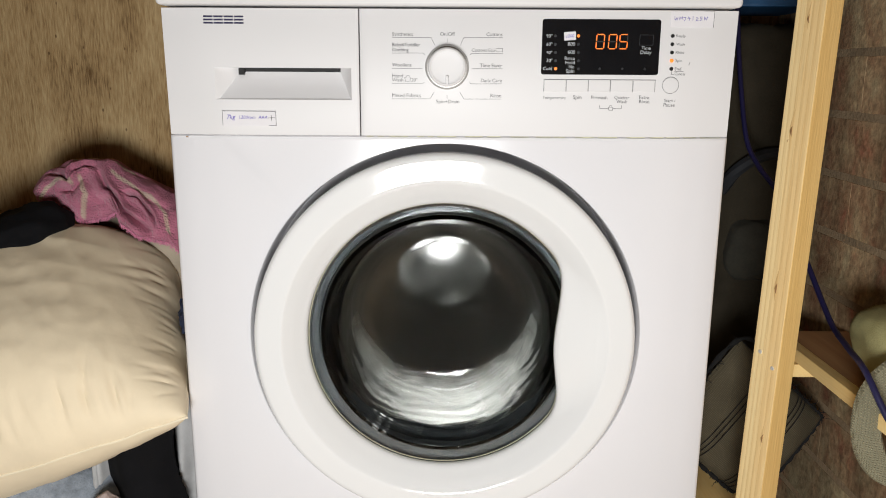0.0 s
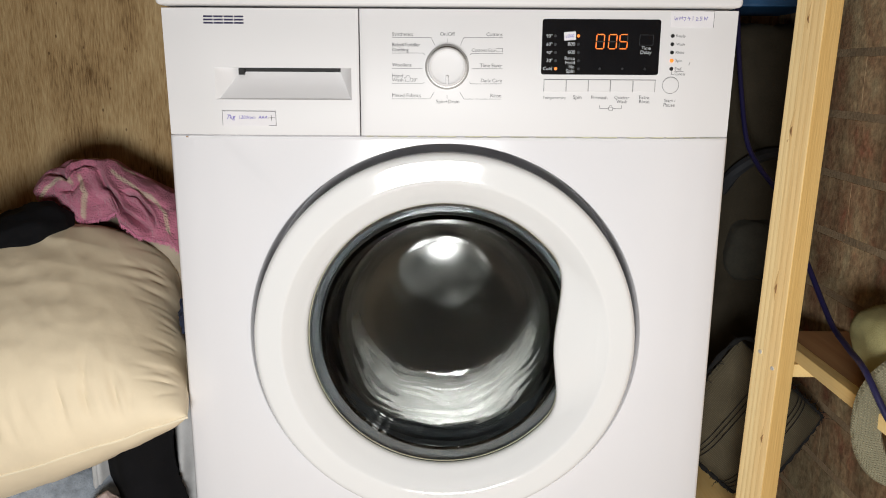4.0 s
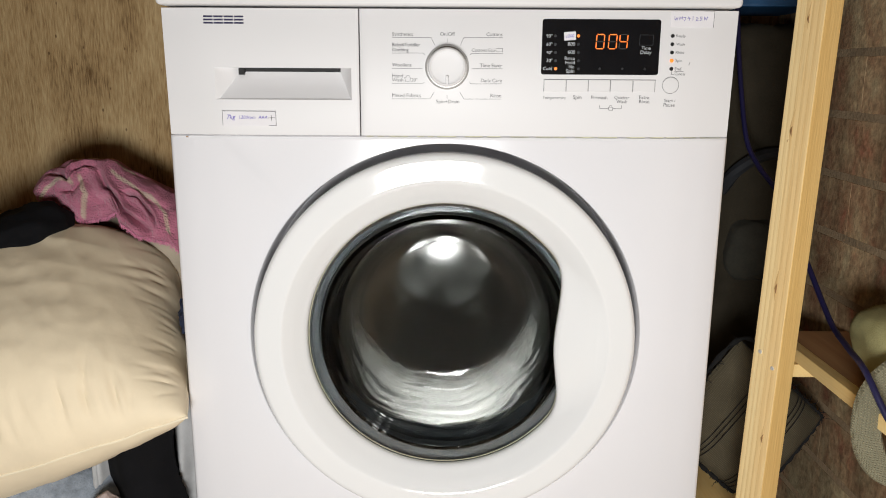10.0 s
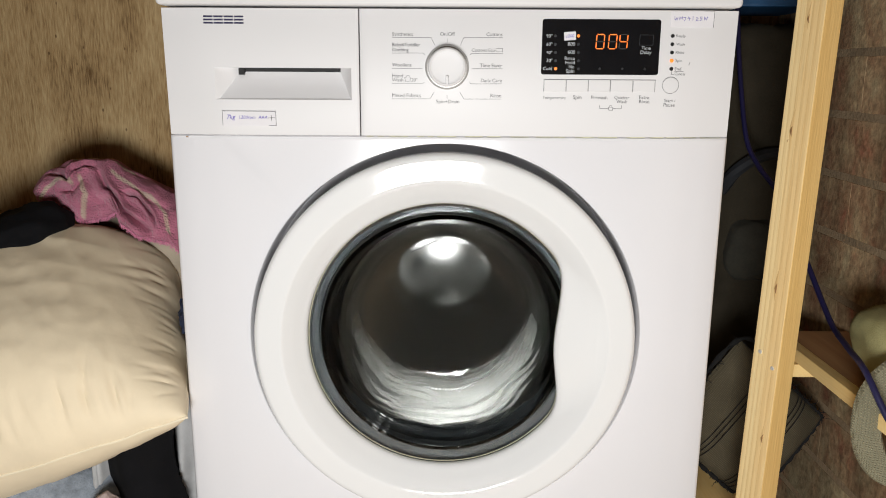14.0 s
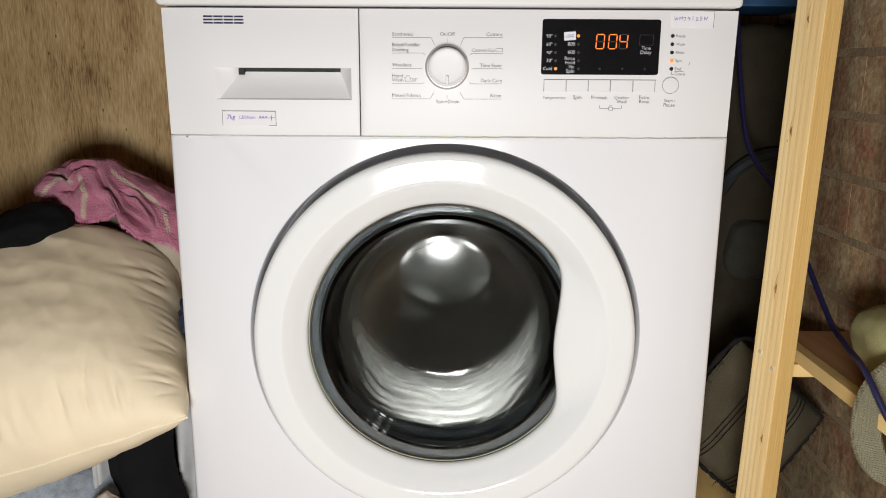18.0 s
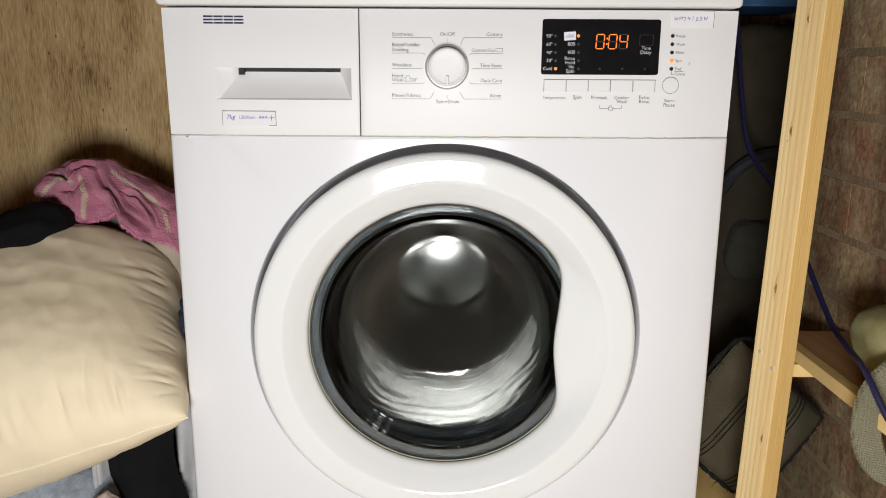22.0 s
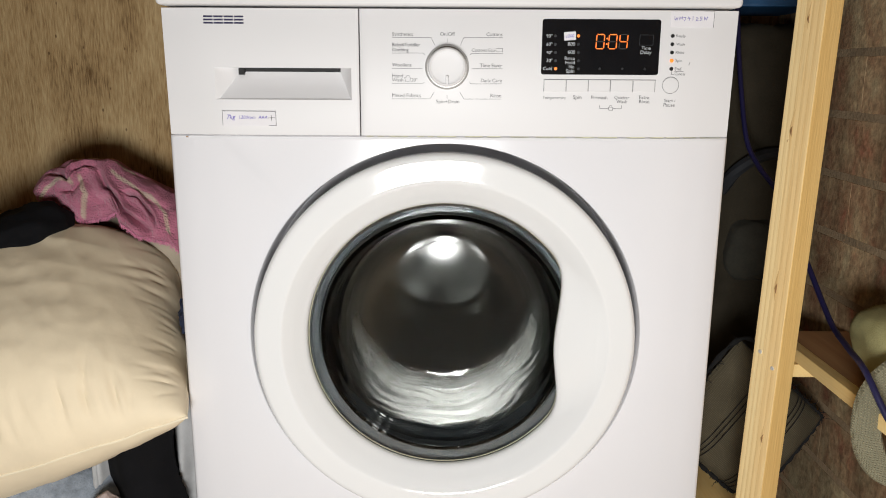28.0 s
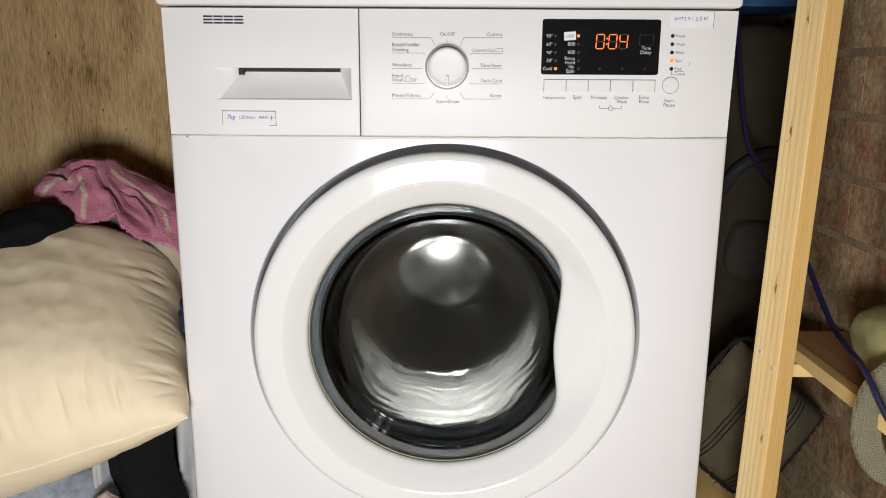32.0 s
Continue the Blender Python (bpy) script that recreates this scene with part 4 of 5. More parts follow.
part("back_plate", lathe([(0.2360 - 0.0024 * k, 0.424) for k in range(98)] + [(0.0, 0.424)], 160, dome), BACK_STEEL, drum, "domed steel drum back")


# ---- laundry beside the machine ----
def lump(size, seed, amp, freq, square=2.6, flat=-0.55, stretch=(1, 1, 1), n=72, m=44):
    """A soft heap of cloth: a squarish dome with creases."""
    bm = bmesh.new()
    rows = []
    for j in range(m + 1):
        th = math.pi * j / m
        row = []
        for i in range(n):
            ph = 2 * math.pi * i / n
            d = Vector((math.sin(th) * math.cos(ph), math.sin(th) * math.sin(ph), math.cos(th)))
            k = (abs(d.x) ** square + abs(d.y) ** square + abs(d.z) ** square) ** (-1 / square)
            p = d * k
            s = Vector((p.x * stretch[0], p.y * stretch[1], p.z * stretch[2]))
            crease = (1 - abs(wob(s, freq, seed))) ** 3 - 0.55 + 0.5 * wob(s, freq * 2.3, seed + 5)
            q = Vector((p.x * size[0], p.y * size[1], p.z * size[2])) + d * amp * crease
            q.z = max(q.z, flat * size[2])
            row.append(bm.verts.new(q))
            if j in (0, m):
                break
        rows.append(row)
    for a, b in zip(rows, rows[1:]):
        for i in range(n):
            j = (i + 1) % n
            if len(a) == 1:
                bm.faces.new((a[0], b[i], b[j]))
            elif len(b) == 1:
                bm.faces.new((a[i], b[0], a[j]))
            else:
                bm.faces.new((a[i], b[i], b[j], a[j]))
    bmesh.ops.recalc_face_normals(bm, faces=bm.faces)
    return bm


def heap(name, at, label, category, part_name, bm, material):
    t = thing(name, at, label, category)
    part(part_name, bm, material, t)
    return t


heap("fleece_jumper", (-0.585, 0.12, 0.0), "blue-grey fleece jumper bundled at the bottom of the laundry", "clothing", "fleece",
     lump((0.275, 0.20, 0.315), 2.0, 0.016, 2.2, 3.4, -0.0), JERSEY)


def seam(u, v, w, h, seed):
    """A point of the cushion's flat middle; the seam wavers, and sags away between its corners."""
    x = w / 2 * u * (1 - (0.012 if u > 0 else 0.045) * (1 - v * v))
    y = h / 2 * v * (1 - 0.055 * (1 - u * u))
    rim = max(abs(u), abs(v)) ** 8
    x += rim * 0.0035 * wob((x, y, 0), 22, seed + 11)
    y += rim * 0.0035 * wob((x, y, 0), 22, seed + 13)
    c = max(0.0, u) ** 5 * max(0.0, v) ** 5
    x, y = x - 0.060 * c, y - 0.045 * c
    z = -0.030 * c - 0.022 * max(0.0, (u - 0.45) / 0.55) ** 2 * (1 - v * v) - 0.006 * max(0.0, (-v - 0.5) / 0.5) ** 2 * (1 - u * u)
    return x, y, z + rim * 0.003 * wob((x, y, 0), 26, seed + 17)


def cushion(w, h, t, seed, n=230, m=150):
    """A stuffed cushion lying in the xy plane, its corners drawn out, creased towards its seams."""
    bm = bmesh.new()
    rng = random.Random(int(seed) + 5)
    pleats = [(rng.uniform(-0.95, 0.95) * w / 2, rng.uniform(-0.25, 0.25), rng.uniform(0.0028, 0.0050), rng.uniform(0.0030, 0.0065), rng.uniform(0.16, 0.44)) for _ in range(70)]
    gathers = [(rng.uniform(-0.95, 0.98) * h / 2, rng.uniform(-0.35, 0.35), rng.uniform(0.0022, 0.0040), rng.uniform(0.0030, 0.0075), rng.uniform(0.04, 0.12)) for _ in range(34)]
    gathers += [(rng.uniform(0.15, 1.0) * h / 2, rng.uniform(-0.5, 0.2), rng.uniform(0.0035, 0.0060), rng.uniform(0.004, 0.008), rng.uniform(0.10, 0.20)) for _ in range(7)]

    def creases(rows_of, along_seam, inward, span):
        """How deep the short folds that run in from a seam cut here; inward is 0 at the seam."""
        total = 0.0
        for at, tilt, wide, deep, reach in rows_of:
            d = (along_seam - at - tilt * inward * span) / wide
            if abs(d) < 2.5 and inward < 2.0 * reach:
                total += deep * math.exp(-d * d) * math.exp(-((inward - 0.45 * reach) / (0.5 * reach)) ** 2)
        return total
    for side in (1, -1):
        rows = []
        for i in range(n + 1):
            row = []
            for j in range(m + 1):
                u, v = 2 * i / n - 1, 2 * j / m - 1
                u, v = math.sin(u * math.pi / 2) * 0.6 + u * 0.4, math.sin(v * math.pi / 2) * 0.6 + v * 0.4
                x, y, z0 = seam(u, v, w, h, seed)
                full = max(0.0, (1 - abs(u) ** 2.6) * (1 - abs(v) ** (5.0 if v > 0 else 2.6))) ** 0.5
                eu, ev = 1 - abs(u), 1 - abs(v)
                cut = ((creases(pleats, x, 1 + v, h / 2) if v < 0 else 0.0) + (creases(gathers, y, 1 - u, w / 2) if u > 0 else 0.0)) * (1.0 if side > 0 else 0.15)
                cut += 0.0016 * wob((x, 0.14 * y, 0), 60, seed + 31) * max(0.0, min(1.0, (0.25 - v) / 0.5))
                broad = math.exp(-((eu - 0.30) / 0.25) ** 2) * (1.0 - 2.4 * abs(wob((x * 0.25, y + 0.25 * x, 0), 24, seed + 6)))
                z = z0 + side * full * (t / 2 + 0.0014 * broad - cut + 0.007 * wob((x, y, 0), 5, seed + 8) + 0.0016 * wob((x, y, 0), 40, seed + 1) + 0.0022 * (0.3 - abs(wob((x + 0.3 * y, 0.4 * y, 0), 34, seed + 21)) * 1.6) + 0.0008 * wob((x, 0.5 * y, 0), 95, seed + 23))
                row.append(bm.verts.new((x, y, z)))
            rows.append(row)
        for i in range(n):
            for j in range(m):
                f = (rows[i][j], rows[i + 1][j], rows[i + 1][j + 1], rows[i][j + 1])
                bm.faces.new(f if side == 1 else tuple(reversed(f)))
    bmesh.ops.remove_doubles(bm, verts=bm.verts, dist=0.0003)
    return bm


def cushion_edge(w, h, seed, n=60):
    pts = []
    for k in range(4):
        for s in range(n):
            f = 2 * s / n - 1
            u, v = ((f, -1), (1, f), (-f, 1), (-1, -f))[k]
            pts.append(seam(u, v, w, h, seed))
    return pts


# corner by the machine, way along the lower seam, way up the side seam
PIL_W, PIL_H = 0.56, 0.35
corner = Vector((-0.2840, -0.0438, 0.3724))
along = Vector((-0.941, -0.195, -0.276)).normalized()
up = Vector((-0.305, 0.844, 0.442))
up = (up - along * up.dot(along)).normalized()
face = up.cross(along).normalized()
if face.z < 0:
    face = -face
turn = Matrix((-along, up, face)).transposed().to_4x4()
pillow = thing("pillow", (0, 0, 0), "plump cream cotton pillow with piped seams on the laundry", "pillow")
pillow.matrix_world = Matrix.Translation(corner + along * PIL_W / 2 + up * PIL_H / 2) @ turn
part("pillow_body", cushion(PIL_W, PIL_H, 0.238, 1.0), CREAM, pillow)
part("piping", tube(cushion_edge(PIL_W, PIL_H, 1.0), lambda f: 0.0017 if f < 0.252 else 0.0002, 8, closed=True), CREAM_EDGE, pillow, "cream piped seam")


# the towel's hem and its crest (x, height)
HEM = ((-0.560, 0.571), (-0.539, 0.5705), (-0.489, 0.5565), (-0.476, 0.549), (-0.447, 0.555), (-0.434, 0.562), (-0.427, 0.546), (-0.399, 0.530), (-0.366, 0.5225), (-0.352, 0.509), (-0.30, 0.49))
CREST = ((-0.585, 0.572), (-0.566, 0.5845), (-0.54, 0.612), (-0.508, 0.625), (-0.458, 0.627), (-0.432, 0.6125), (-0.406, 0.599), (-0.373, 0.582), (-0.33, 0.562))
# creases and woven stripes across the cloth (part of its length, part of its width), with half width and depth
CREASES = ((((0.12, 0.61), (0.22, 0.735), (0.25, 0.768), (0.28, 0.695), (0.34, 0.655), (0.41, 0.65)), 0.0024, 0.0115),
           (((0.41, 0.66), (0.45, 0.81), (0.50, 0.86), (0.52, 0.914), (0.59, 0.93), (0.66, 0.95)), 0.0032, 0.0170),
           (((0.55, 0.775), (0.64, 0.768), (0.70, 0.848), (0.70, 0.914)), 0.0018, 0.0100),
           (((0.20, 0.834), (0.27, 0.821), (0.33, 0.748)), 0.0032, 0.0100),
           (((0.62, 0.70), (0.72, 0.76), (0.81, 0.748)), 0.0035, 0.0040))
STRIPES = (((0.07, 0.894), (0.13, 0.80), (0.19, 0.768), (0.27, 0.78)), ((0.32, 0.748), (0.34, 0.854), (0.29, 0.967)),
           ((0.50, 0.675), (0.61, 0.709), (0.71, 0.728), (0.78, 0.795), (0.77, 0.914)), ((0.20, 0.54), (0.29, 0.556), (0.46, 0.536), (0.60, 0.57)))


def level(rows, x):
    for (x0, z0), (x1, z1) in zip(rows, rows[1:]):
        if x <= x1:
            f = max(0.0, (x - x0) / (x1 - x0))
            return z0 + (z1 - z0) * (f * f * (1.5 - f) + 0.5 * f)
    return rows[-1][1]


def beside(line, a, b):
    """Distance to a line on the cloth in metres, with its side as sign, and how far along it lies."""
    best, total = (1.0, 0.0), len(line) - 1
    for k, ((a0, b0), (a1, b1)) in enumerate(zip(line, line[1:])):
        ux, uy, wx, wy = (a1 - a0) * 0.24, (b1 - b0) * 0.17, (a - a0) * 0.24, (b - b0) * 0.17
        f = max(0.0, min(1.0, (ux * wx + uy * wy) / (ux * ux + uy * uy)))
        d = math.hypot(wx - f * ux, wy - f * uy)
        if d < abs(best[0]):
            best = (d if ux * wy - uy * wx > 0 else -d, (k + f) / total)
    return best


def towel_sheet(n=230, m=150):
    """A towel thrown over the heap: up the back, over a crest, down to a frayed hem."""
    bm = bmesh.new()
    uv = bm.loops.layers.uv.new("weave")
    rows, coords = [], {}
    for i in range(n + 1):
        a = i / n
        x = -0.543 + 0.236 * a
        end = math.sqrt(max(0.0, 1 - max(0.0, 1 - a / 0.10) ** 2)) * 0.9 + 0.1
        hem, crest = level(HEM, x), level(CREST, x - 0.024)
        row = []
        for j in range(m + 1):
            b = j / m
            th = math.pi * (1.02 * b - 0.02)
            k = max(0.0, math.sin(th))
            p = Vector((x - 0.024 * k, 0.225 + 0.058 * end * math.cos(th), hem + (crest - hem) * k))
            out = Vector((0.1, math.cos(th), 0.8 * k))
            fold = 0.006 * (0.35 - abs(wob((a * 4 + b * 2, b * 3 - a * 2, 0), 1.0, 6.0)) * 2.0) + 0.0022 * wob((a * 14, b * 10, 0), 1.0, 8.0)
            if b > 0.4:
                for line, wide, deep in CREASES:
                    d, along = beside(line, a, b)
                    if abs(d) < 0.03:
                        d += 0.0012 * wob((a * 30, b * 20, 0), 1.0, 3.0)
                        taper = min(1.0, 5 * along + 0.1, 5 * (1 - along) + 0.1)
                        fold += deep * taper * (0.55 * math.exp(-((d + 2.6 * wide) / (1.7 * wide)) ** 2) + 0.45 * math.exp(-((d - 2.6 * wide) / (2.2 * wide)) ** 2) - math.exp(-(d / wide) ** 2))
            fold *= min(1.0, b * 2.0) * (0.4 + 0.6 * end)
            v = bm.verts.new(p + out * fold + Vector((1, -1, 1)) * 0.0009 * wob(p, 90, 2.0))
            near = min(abs(beside(line, a, b)[0]) for line in STRIPES) if b > 0.3 else 0.05
            coords[v] = (near / 0.014, b)
            row.append(v)
        rows.append(row)
    for i in range(n):
        for j in range(m):
            f = bm.faces.new((rows[i][j], rows[i][j + 1], rows[i + 1][j + 1], rows[i + 1][j]))
            for lo in f.loops:
                lo[uv].uv = coords[lo.vert]
    return bm, [r[-1].co.copy() for r in rows]


towel = thing("towel", (0, 0, 0), "crumpled pink terry towel with pale stripes on the pillow", "towel")
sheet, hemline = towel_sheet()
cloth = part("terry_cloth", sheet, TERRY, towel)
thick = cloth.modifiers.new("thickness", "SOLIDIFY")
thick.thickness, thick.offset = 0.004, -1.0
bm = bmesh.new()
rng = random.Random(11)
for k, p in enumerate(hemline):
    for s in range(3):
        q = p + Vector((rng.uniform(-0.001, 0.001), rng.uniform(-0.003, 0.001), 0.001))
        d = Vector((rng.uniform(-0.4, 0.4), rng.uniform(-0.5, 0.2), -1)).normalized()
        ln = rng.uniform(0.002, 0.006)
        tube([q, q + d * ln * 0.5, q + d * ln + Vector((rng.uniform(-0.002, 0.002), 0, 0))], 0.00045, 4, bm)
tagged(part("fringe", bm, FRINGE, towel, "frayed pink hem"), kind="stuff")

jumper = heap("black_jumper", (-0.556, 0.135, 0.525), "black knitted garment lying across the pillow", "clothing", "knit", lump((0.082, 0.060, 0.038), 7.0, 0.006, 1.8, 2.2, -0.9), BLACK_CLOTH)
jumper.rotation_euler = (0, radians(-30), 0)
heap("pillowcase", (-0.352, 0.275, 0.455), "crumpled grey-beige pillowcase tucked behind the pillow", "bedding", "cloth", lump((0.072, 0.08, 0.060), 9.0, 0.012, 2.6, 2.4, -0.9), GREY_BEIGE)
# Added heap for the pillow's top, its shade put into the colour.
heap("pillow_top_filler", (-0.448, 0.235, 0.487), "added grey-beige heap that fills in the pillow's shaded top", "bedding", "cloth", lump((0.098, 0.055, 0.056), 19.0, 0.007, 1.8, 2.4, -0.9), GREY_BEIGE)
heap("tan_bundle", (-0.695, 0.32, 0.455), "tan cardboard roll behind the laundry", "packaging", "card", lump((0.12, 0.05, 0.075), 12.0, 0.003, 1.2, 2.4, -0.9), TAN)
heap("laundry_core", (-0.60, 0.26, 0.31), "dark folded clothes under the pillow", "clothing", "folded_cloth", lump((0.27, 0.15, 0.16), 14.0, 0.02, 2.2, 3.0, -0.9), GREY_CLOTH)


def hanging(w, h, seed, scallop):
    """A garment hanging in a loose sheet with waves; its free side may be scalloped."""
    bm = bmesh.new()
    n, m = 40, 60
    rows = []
    for i in range(n + 1):
        row = []
        for j in range(m + 1):
            u, v = i / n, j / m
            x = w * (u - 0.5)
            if scallop:
                x += u ** 4 * 0.0026 * abs(math.sin(v * 100 + 3 * wob((v, 0, 0), 5, seed))) - u * (0.014 * math.sin(math.pi * min(1.0, v / 0.36)) + 0.010 * v)
            y = 0.010 * math.sin(u * 7 + seed) * (0.4 + v) + 0.007 * wob((u, v, 0), 4, seed) - 0.025 * math.sin(math.pi * u)
            row.append(bm.verts.new((x, y, -h * v)))
        rows.append(row)
    for i in range(n):
        for j in range(m):
            bm.faces.new((rows[i][j], rows[i][j + 1], rows[i + 1][j + 1], rows[i + 1][j]))
    return bm


def drape(name, at, label, w, h, seed, scallop, material):
    t = thing(name, at, label, "clothing")
    ob = part("cloth", hanging(w, h, seed, scallop), material, t)
    mod = ob.modifiers.new("thickness", "SOLIDIFY")
    mod.thickness, mod.offset = 0.004, 0.0
    return t


drape("black_camisole", (-0.3570, 0.006, 0.378), "black camisole with a scalloped edge hanging below the pillow", 0.094, 0.37, 1.0, True, BLACK_CLOTH)
drape("white_blouse", (-0.3195, 0.062, 0.362), "off-white cotton blouse hanging beside the machine", 0.036, 0.35, 2.2, False, LACE)
drape("white_vest", (-0.4060, 0.016, 0.330), "off-white cotton vest among the hanging laundry", 0.016, 0.32, 3.4, False, LACE)

heap("beige_sock", (-0.405, -0.046, 0.214), "crumpled pinkish beige sock among the laundry", "clothing", "sock", lump((0.020, 0.010, 0.072), 41.0, 0.003, 1.1, 3.2, -0.95), surface("pink_beige_knit", (0.30, 0.235, 0.215), 0.95, var=0.55, scale=70, bump=0.0006, grain=300)).rotation_euler = (0, radians(24), 0)
heap("blue_cloth", (-0.318, 0.100, 0.448), "scrap of blue cloth wedged beside the machine", "clothing", "cloth", lump((0.013, 0.03, 0.030), 43.0, 0.005, 2.2, 2.4, -0.95), surface("mid_blue_cotton", (0.012, 0.018, 0.045), 0.9, var=0.2, scale=80))

# ---- shelving beside the brick wall ----
shelf_unit = thing("shelf_unit", (0.4, 0.05, 0.0), "bare pine shelf frame with a leaning upright", "shelf")
post = part("upright", box(0.0, 0.028, 0.0, 0.036, 0.0, 1.30, 0.0012), PINE, shelf_unit, "pale pine upright with knots")
post.data.materials.append(PINE_EDGE)
for p in post.data.polygons:
    if p.normal.y < -0.9:
        p.material_index = 1
post.matrix_local = Matrix.Translation((-0.0328, -0.050, 0.0)) @ Euler((0, radians(1.31), 0)).to_matrix().to_4x4() @ pose(0, 0, 0, 0, 0, 28)
for dy, z, r in ((0.0230, 0.683, 0.0052), (0.0166, 0.507, 0.0056), (0.0094, 0.326, 0.0050), (0.0194, 0.800, 0.0042), (0.0260, 0.672, 0.0016)):
    for name, wide, tall, proud, material, label in (("knot_streak", r * 0.40, r * 3.6, 0.00012, KNOT_STAIN, "brown grain stain round a knot"), ("knot", r * 0.30, r * 1.15, 0.00030, KNOT, "dark knot")):
        bm = bmesh.new()
        bmesh.ops.create_uvsphere(bm, u_segments=20, v_segments=10, radius=1.0, matrix=Matrix.Translation((-0.0001, dy, z + (tall * 0.25 if name == "knot_streak" else 0.0))) @ Matrix.Diagonal((proud, wide, tall, 1)))
        for v in bm.verts:
            f = (v.co.z - z) / tall
            v.co.y = dy + (v.co.y - dy) * (1 - 0.55 * min(1.0, abs(f))) - 0.0016 * f * f
        if r > 0.002 or name == "knot":
            part(name, bm, material, post, label)
for dy, z in ((0.0262, 0.428), (0.0075, 0.4140)):
    s = part("screw", lathe([(0.0025, 0.0), (0.0023, -0.0008), (0.0013, -0.0011), (0.0, -0.0008)], 16), CHROME, post, "zinc screw head")
    s.matrix_local = pose(0.0, dy, z, 0, 0, -90)
part("shelf_board", box(0.074, 0.164, -0.20, 0.155, 0.3752, 0.392, 0.001), BOARD, shelf_unit, "reddish shelf board")
part("shelf_rail", box(0.058, 0.0738, -0.20, 0.150, 0.3750, 0.3925, 0.0012), PINE_LONG, shelf_unit, "pine rail along the shelf")
part("cross_batten", box(0.022, 0.0915, 0.070, 0.090, 0.3570, 0.3748, 0.0012), PINE_LONG, shelf_unit, "pine cross batten")
part("lower_board", box(-0.092, 0.026, 0.10, 0.50, 0.135, 0.155, 0.0015), PINE_LONG, shelf_unit, "low pine board")
part("lower_batten", box(-0.040, -0.015, -0.02, 0.14, 0.108, 0.1345, 0.0015), PINE_LONG, shelf_unit)

sack = thing("hessian_bag", (0.455, 0.285, 0.155), "woven hessian bag with black braided edges leaning on the bricks", "bag")


def bag_panel(half, tall, n=36):
    bm = bmesh.new()
    for side in (1, -1):
        rows = []
        for i in range(n + 1):
            row = []
            for j in range(n + 1):
                u, v = 2 * i / n - 1, 2 * j / n - 1
                full = max(0.0, (1 - u ** 4) * (1 - v ** 4)) ** 0.5
                row.append(bm.verts.new((half * u, -side * full * (0.022 + 0.006 * wob((u, v, 0), 2.5, 4.0)), tall * v)))
            rows.append(row)
        for i in range(n):
            for j in range(n):
                f = (rows[i][j], rows[i + 1][j], rows[i + 1][j + 1], rows[i][j + 1])
                bm.faces.new(f if side == 1 else tuple(reversed(f)))
    bmesh.ops.remove_doubles(bm, verts=bm.verts, dist=0.0003)
    return bm


sack.matrix_world = pose(0.425, 0.190, 0.259, -6, 42, 6)
B, C = 0.092, 0.083
part("woven_panel", bag_panel(B, C), HESSIAN, sack)
part("braided_edge", tube(glide([(-B, 0, -C), (0, 0.003, -C - 0.003), (B - 0.012, 0, -C), (B, 0, -C + 0.012), (B + 0.002, -0.003, 0), (B, 0, C - 0.012), (B - 0.012, 0, C), (0, 0, C - 0.003), (-B, 0, C), (-B, 0, -C)], 16), lambda f: 0.0032 + 0.001 * math.sin(f * 240), 8), BLACK_ROPE, sack, "black braided edge")
rng = random.Random(31)
bm = bmesh.new()
for k in range(420):
    side, f = rng.randrange(4), rng.uniform(-1, 1)
    x, z = ((f * B, -C), (B, f * C), (f * B, C), (-B, f * C))[side]
    p = Vector((x, 0, z))
    d = Vector((rng.gauss(0, 1), rng.gauss(-0.3, 0.8), rng.gauss(0, 1))).normalized() * rng.uniform(0.005, 0.013)
    tube([p, p + d * 0.6, p + d + Vector((rng.uniform(-0.003, 0.003), 0, rng.uniform(-0.003, 0.003)))], 0.00045, 3, bm)
tagged(part("loose_fibres", bm, BLACK_ROPE, sack, "frayed black fibres along the edges"), kind="stuff")
for k in (-0.045, -0.038, -0.031, 0.028, 0.035, 0.042):
    bm = bmesh.new()
    tube([(u * B * 0.94, -max(0.0, (1 - u ** 4) * (1 - (k / B) ** 4)) ** 0.5 * 0.0265 - 0.0005, k) for u in [i / 15 - 1 for i in range(31)]], 0.0006, 5, bm)
    bmesh.ops.rotate(bm, verts=bm.verts, cent=(0, 0, 0), matrix=Matrix.Rotation(radians(90), 3, "Y"))
    part("dark_stripe", bm, BLACK_ROPE, sack, "dark woven stripe")

pack = thing("rucksack", (0.475, 0.46, 0.155), "dark brown canvas rucksack standing in the gap", "bag")
part("sack_body", lump((0.083, 0.085, 0.335), 21.0, 0.005, 1.3, 8.0, -1.0), CANVAS, pack).location = (0, 0, 0.33)
part("strap", tube(glide([(-0.045, -0.085, 0.41), (-0.025, -0.097, 0.445), (0.01, -0.102, 0.468), (0.05, -0.096, 0.466), (0.085, -0.075, 0.44)], 8), 0.010, 8), SLATE, pack, "dark slate strap")
part("pocket", lump((0.050, 0.03, 0.05), 23.0, 0.004, 1.3, 3.5, -1.0), surface("faded_olive_canvas", (0.030, 0.028, 0.020), 0.95, var=0.4, scale=20), pack, "faded olive front pocket").location = (0.02, -0.078, 0.315)
crate = thing("blue_box", (0.505, 0.46, 0.842), "blue printed cardboard box resting on the rucksack", "box")
part("carton", box(-0.09, 0.07, -0.09, 0.09, 0.0, 0.16, 0.003), BLUE_BOX, crate)
for k in range(5):
    part("print_mark", box(-0.030 + 0.016 * k, -0.021 + 0.016 * k, -0.0906, -0.0895, 0.030, 0.037), PALE_INK, crate, "pale printed bar", smooth=False)

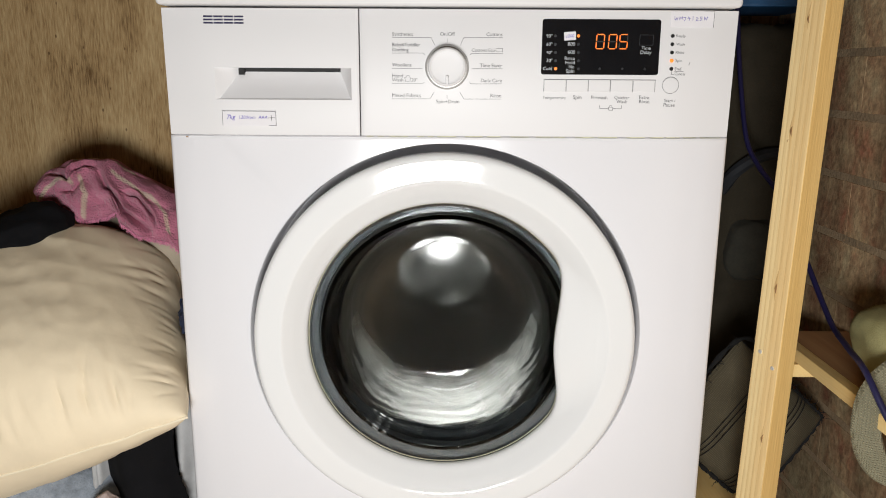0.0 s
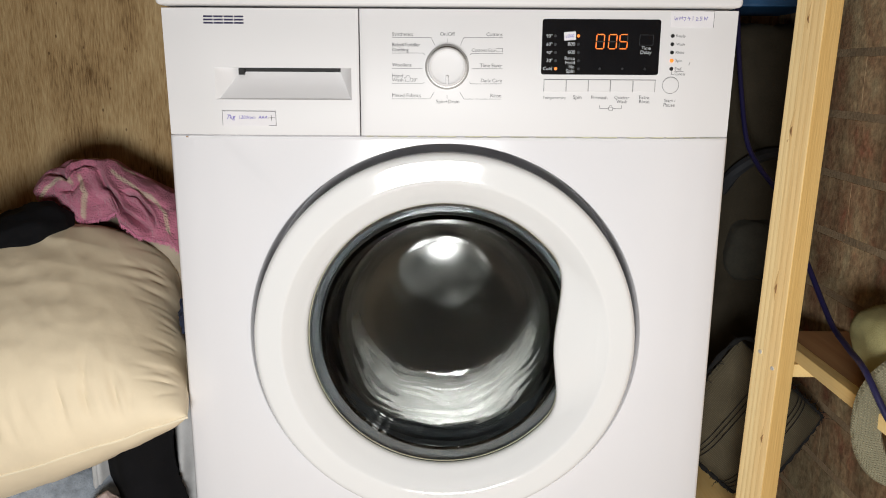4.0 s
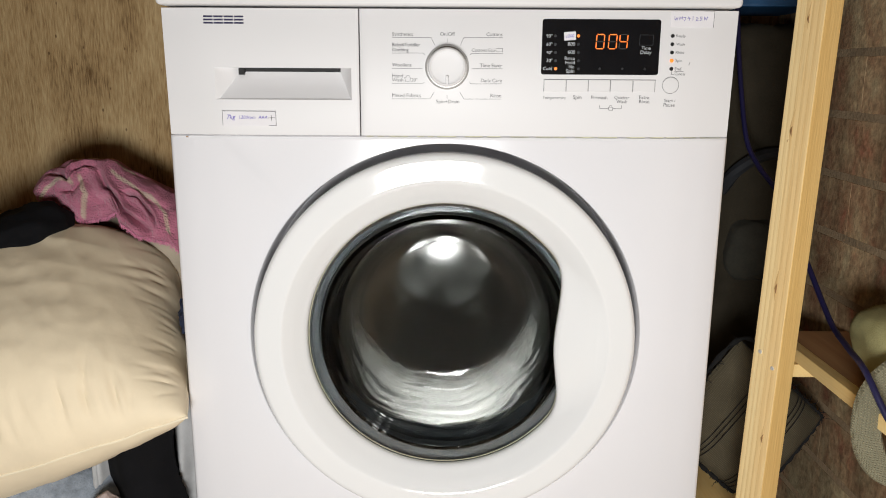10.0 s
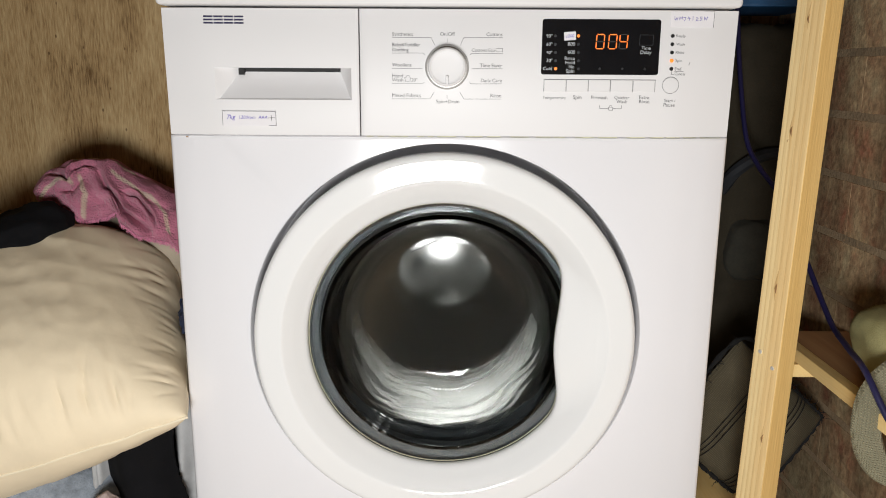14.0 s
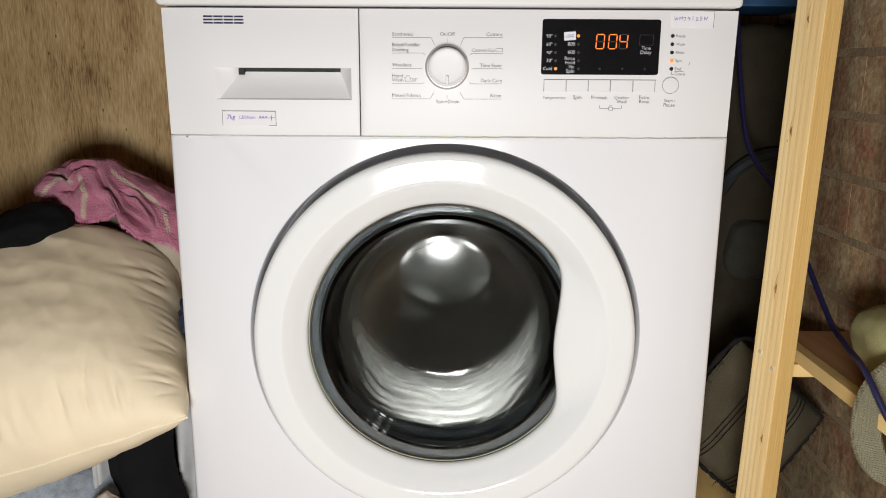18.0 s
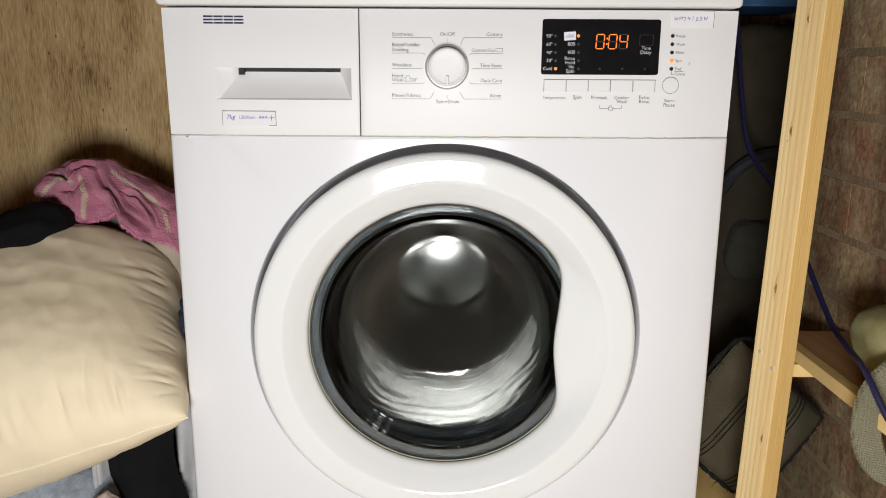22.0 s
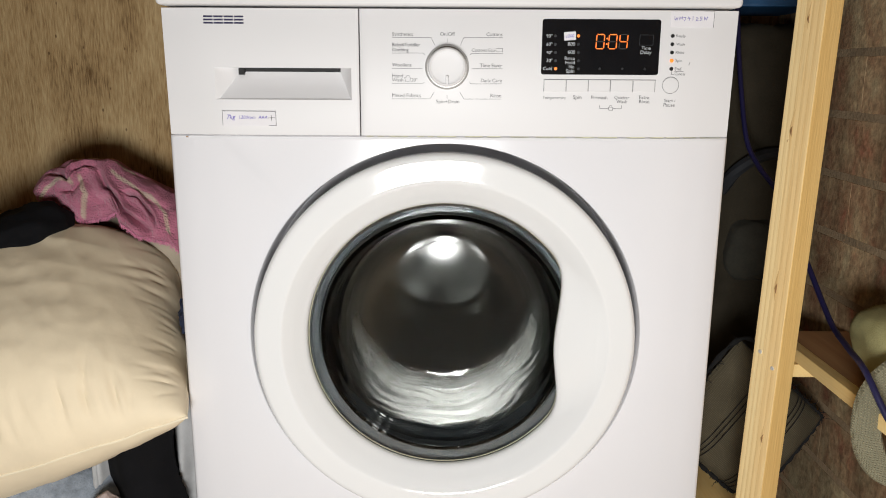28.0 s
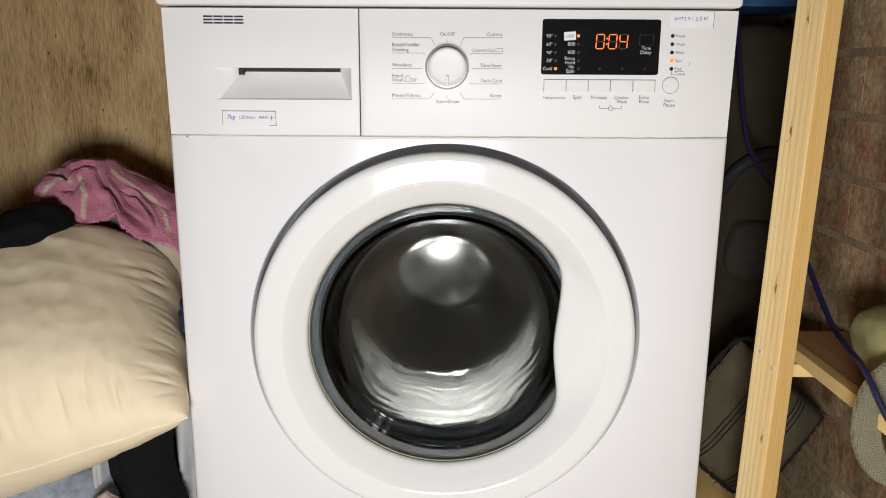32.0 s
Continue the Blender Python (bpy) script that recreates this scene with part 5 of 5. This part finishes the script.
cable = thing("cable", (0, 0, 0), "navy blue mains cable trailing past the shelf upright", "cable")
part("sheath", tube(glide([(0.4267, 0.380, 0.9004), (0.4292, 0.360, 0.8186), (0.4264, 0.330, 0.7532), (0.4250, 0.280, 0.6587), (0.4327, 0.250, 0.6219), (0.4442, 0.210, 0.5920), (0.4540, 0.170, 0.5492), (0.4571, 0.120, 0.5065), (0.4538, 0.045, 0.4578), (0.4415, -0.020, 0.4497), (0.4314, -0.075, 0.4450), (0.4385, -0.110, 0.4109), (0.4559, -0.140, 0.3686)], 14), 0.0034, 10), NAVY_CABLE, cable)

felt = thing("felt_cushion", (0.507, 0.01, 0.392), "olive felt cushion on the small shelf", "cushion")
part("felt", lump((0.040, 0.06, 0.045), 31.0, 0.002, 1.3, 3.0, -0.98), OLIVE, felt).matrix_local = pose(0.012, 0, 0.046, 0, -14, 0)


def loop_band(outer, inner, thick, n=96, m=14):
    """A wide flat woven band closed into an upright oval, fuller at its two edges."""
    bm = bmesh.new()
    rows = []
    for i in range(n):
        a = 2 * math.pi * i / n
        row = []
        for j in range(2 * m):
            f = j / m if j < m else 2 - j / m
            side = 1 if j < m else -1
            rx, rz = inner[0] + (outer[0] - inner[0]) * f, inner[1] + (outer[1] - inner[1]) * f
            edge = 1.0 + 0.9 * math.exp(-((f - 0.93) / 0.10) ** 2) + 0.3 * math.exp(-((f - 0.07) / 0.1) ** 2)
            y = side * thick / 2 * edge * math.sqrt(max(0.0, 1 - (2 * f - 1) ** 6)) + 0.010 * (f - 0.5) + 0.003 * wob((a, f, 0), 1.6, 2.0)
            row.append(bm.verts.new((rx * math.cos(a), y, rz * math.sin(a))))
        rows.append(row)
    for i in range(n):
        a, b = rows[i], rows[(i + 1) % n]
        for j in range(2 * m):
            k = (j + 1) % (2 * m)
            bm.faces.new((a[j], b[j], b[k], a[k]))
    bmesh.ops.recalc_face_normals(bm, faces=bm.faces)
    return bm


strap = thing("woven_strap", (0, 0, 0), "grey-green woven strap looped over the shelf rail", "strap")
strap.matrix_world = pose(0.490, -0.065, 0.381, 0, 0, -8)
part("webbing", loop_band((0.054, 0.079), (0.026, 0.046), 0.007), WEBBING, strap)


# ---- brickwork ----
def brick_mesh(length, height, deep):
    bm = box(-length / 2, length / 2, -deep, 0.0, -height / 2, height / 2, 0.0004, 1)
    me = bpy.data.meshes.new("brick")
    bm.to_mesh(me)
    bm.free()
    me.materials.append(BRICK)
    return me


def lay(wall, whole, origin, step, facing, count, courses, rng):
    """Courses of bricks on a wall, every other course shifted by half a brick."""
    for c in range(courses):
        for k in range(count):
            ob = new("brick", whole)
            off = (k + (0.5 if c % 2 else 0.0)) * 0.227
            p = Vector(origin) + Vector(step) * off + Vector((0, 0, 0.043 + c * 0.0860))
            p += Vector(facing) * rng.uniform(0.0, 0.0008)
            turn_z = 0.0 if facing[1] else -90.0
            ob.matrix_world = pose(*p, rng.uniform(-0.2, 0.2), rng.uniform(-0.5, 0.5), turn_z + rng.uniform(-0.1, 0.1))
            ob.parent = wall


rng = random.Random(3)
STRETCHER = brick_mesh(0.2262, 0.0750, 0.0005)
lay(wall_east, STRETCHER, (0.5665, -0.55, 0), (0, 1, 0), (-1, 0, 0), 5, 13, rng)
lay(wall_north, STRETCHER, (0.18, 0.6665, 0), (1, 0, 0), (0, -1, 0), 2, 13, rng)


# ---- what moves ----
def motions():
    """The drum spins; the colon of the display blinks and the minutes fall from five to four."""
    home = drum.location.copy()
    # where a swell of the drum's back stands (degrees from its lowest point) at whole seconds
    swell = ((0, 13), (1, 35), (2, 22), (3, 13), (6, 30), (7, 40), (8, 29), (9, 33), (10, 25), (11, 39), (12, 66), (13, 64), (14, 10), (17, 57), (18, 50),
             (19, 68), (20, 15), (21, 37), (22, 32), (23, 48), (24, 62), (25, 5), (28, 30), (29, 35), (30, 55), (31, 11), (32, 18))
    turn = -float(swell[0][1])
    rows = [(0.0, pose(*home, 0, turn, 0))]
    for (t0, a0), (t1, a1) in zip(swell, swell[1:]):
        count = (t1 - t0) * FPS
        whole = 79.0 * count
        sweep = whole + (a0 - a1 - whole + 36.0) % 72.0 - 36.0
        rows += [(t0 + i / FPS, pose(*home, 0, (turn + sweep * i / count) % 360.0, 0)) for i in range(1, count + 1)]
        turn += sweep
    walk(drum, rows)

    def switch(ob, lit_at_start, times):
        """Sets a bar proud of the window while it is lit and draws it in while it is not."""
        rows, state = [(0.0, lit_at_start)], lit_at_start
        for t in times:
            rows += [(t - 1 / FPS, state), (t, not state)]
            state = not state
        rows.append((32.0, state))
        walk(ob, [(t, pose(0, 0.0 if s else 0.002, 0)) for t, s in rows])

    blink, t = [], 0.17
    while t < 32.0:
        blink += [t, t + 1.01]
        t += 1.985
    for dot in COLON:
        switch(dot, False, [round(b * FPS) / FPS for b in blink if b < 31.95])
    change = round(6.25 * FPS) / FPS
    switch(MINUTE_BARS["a"], True, [change])
    switch(MINUTE_BARS["d"], True, [change])
    switch(MINUTE_BARS["b"], False, [change])


motions()
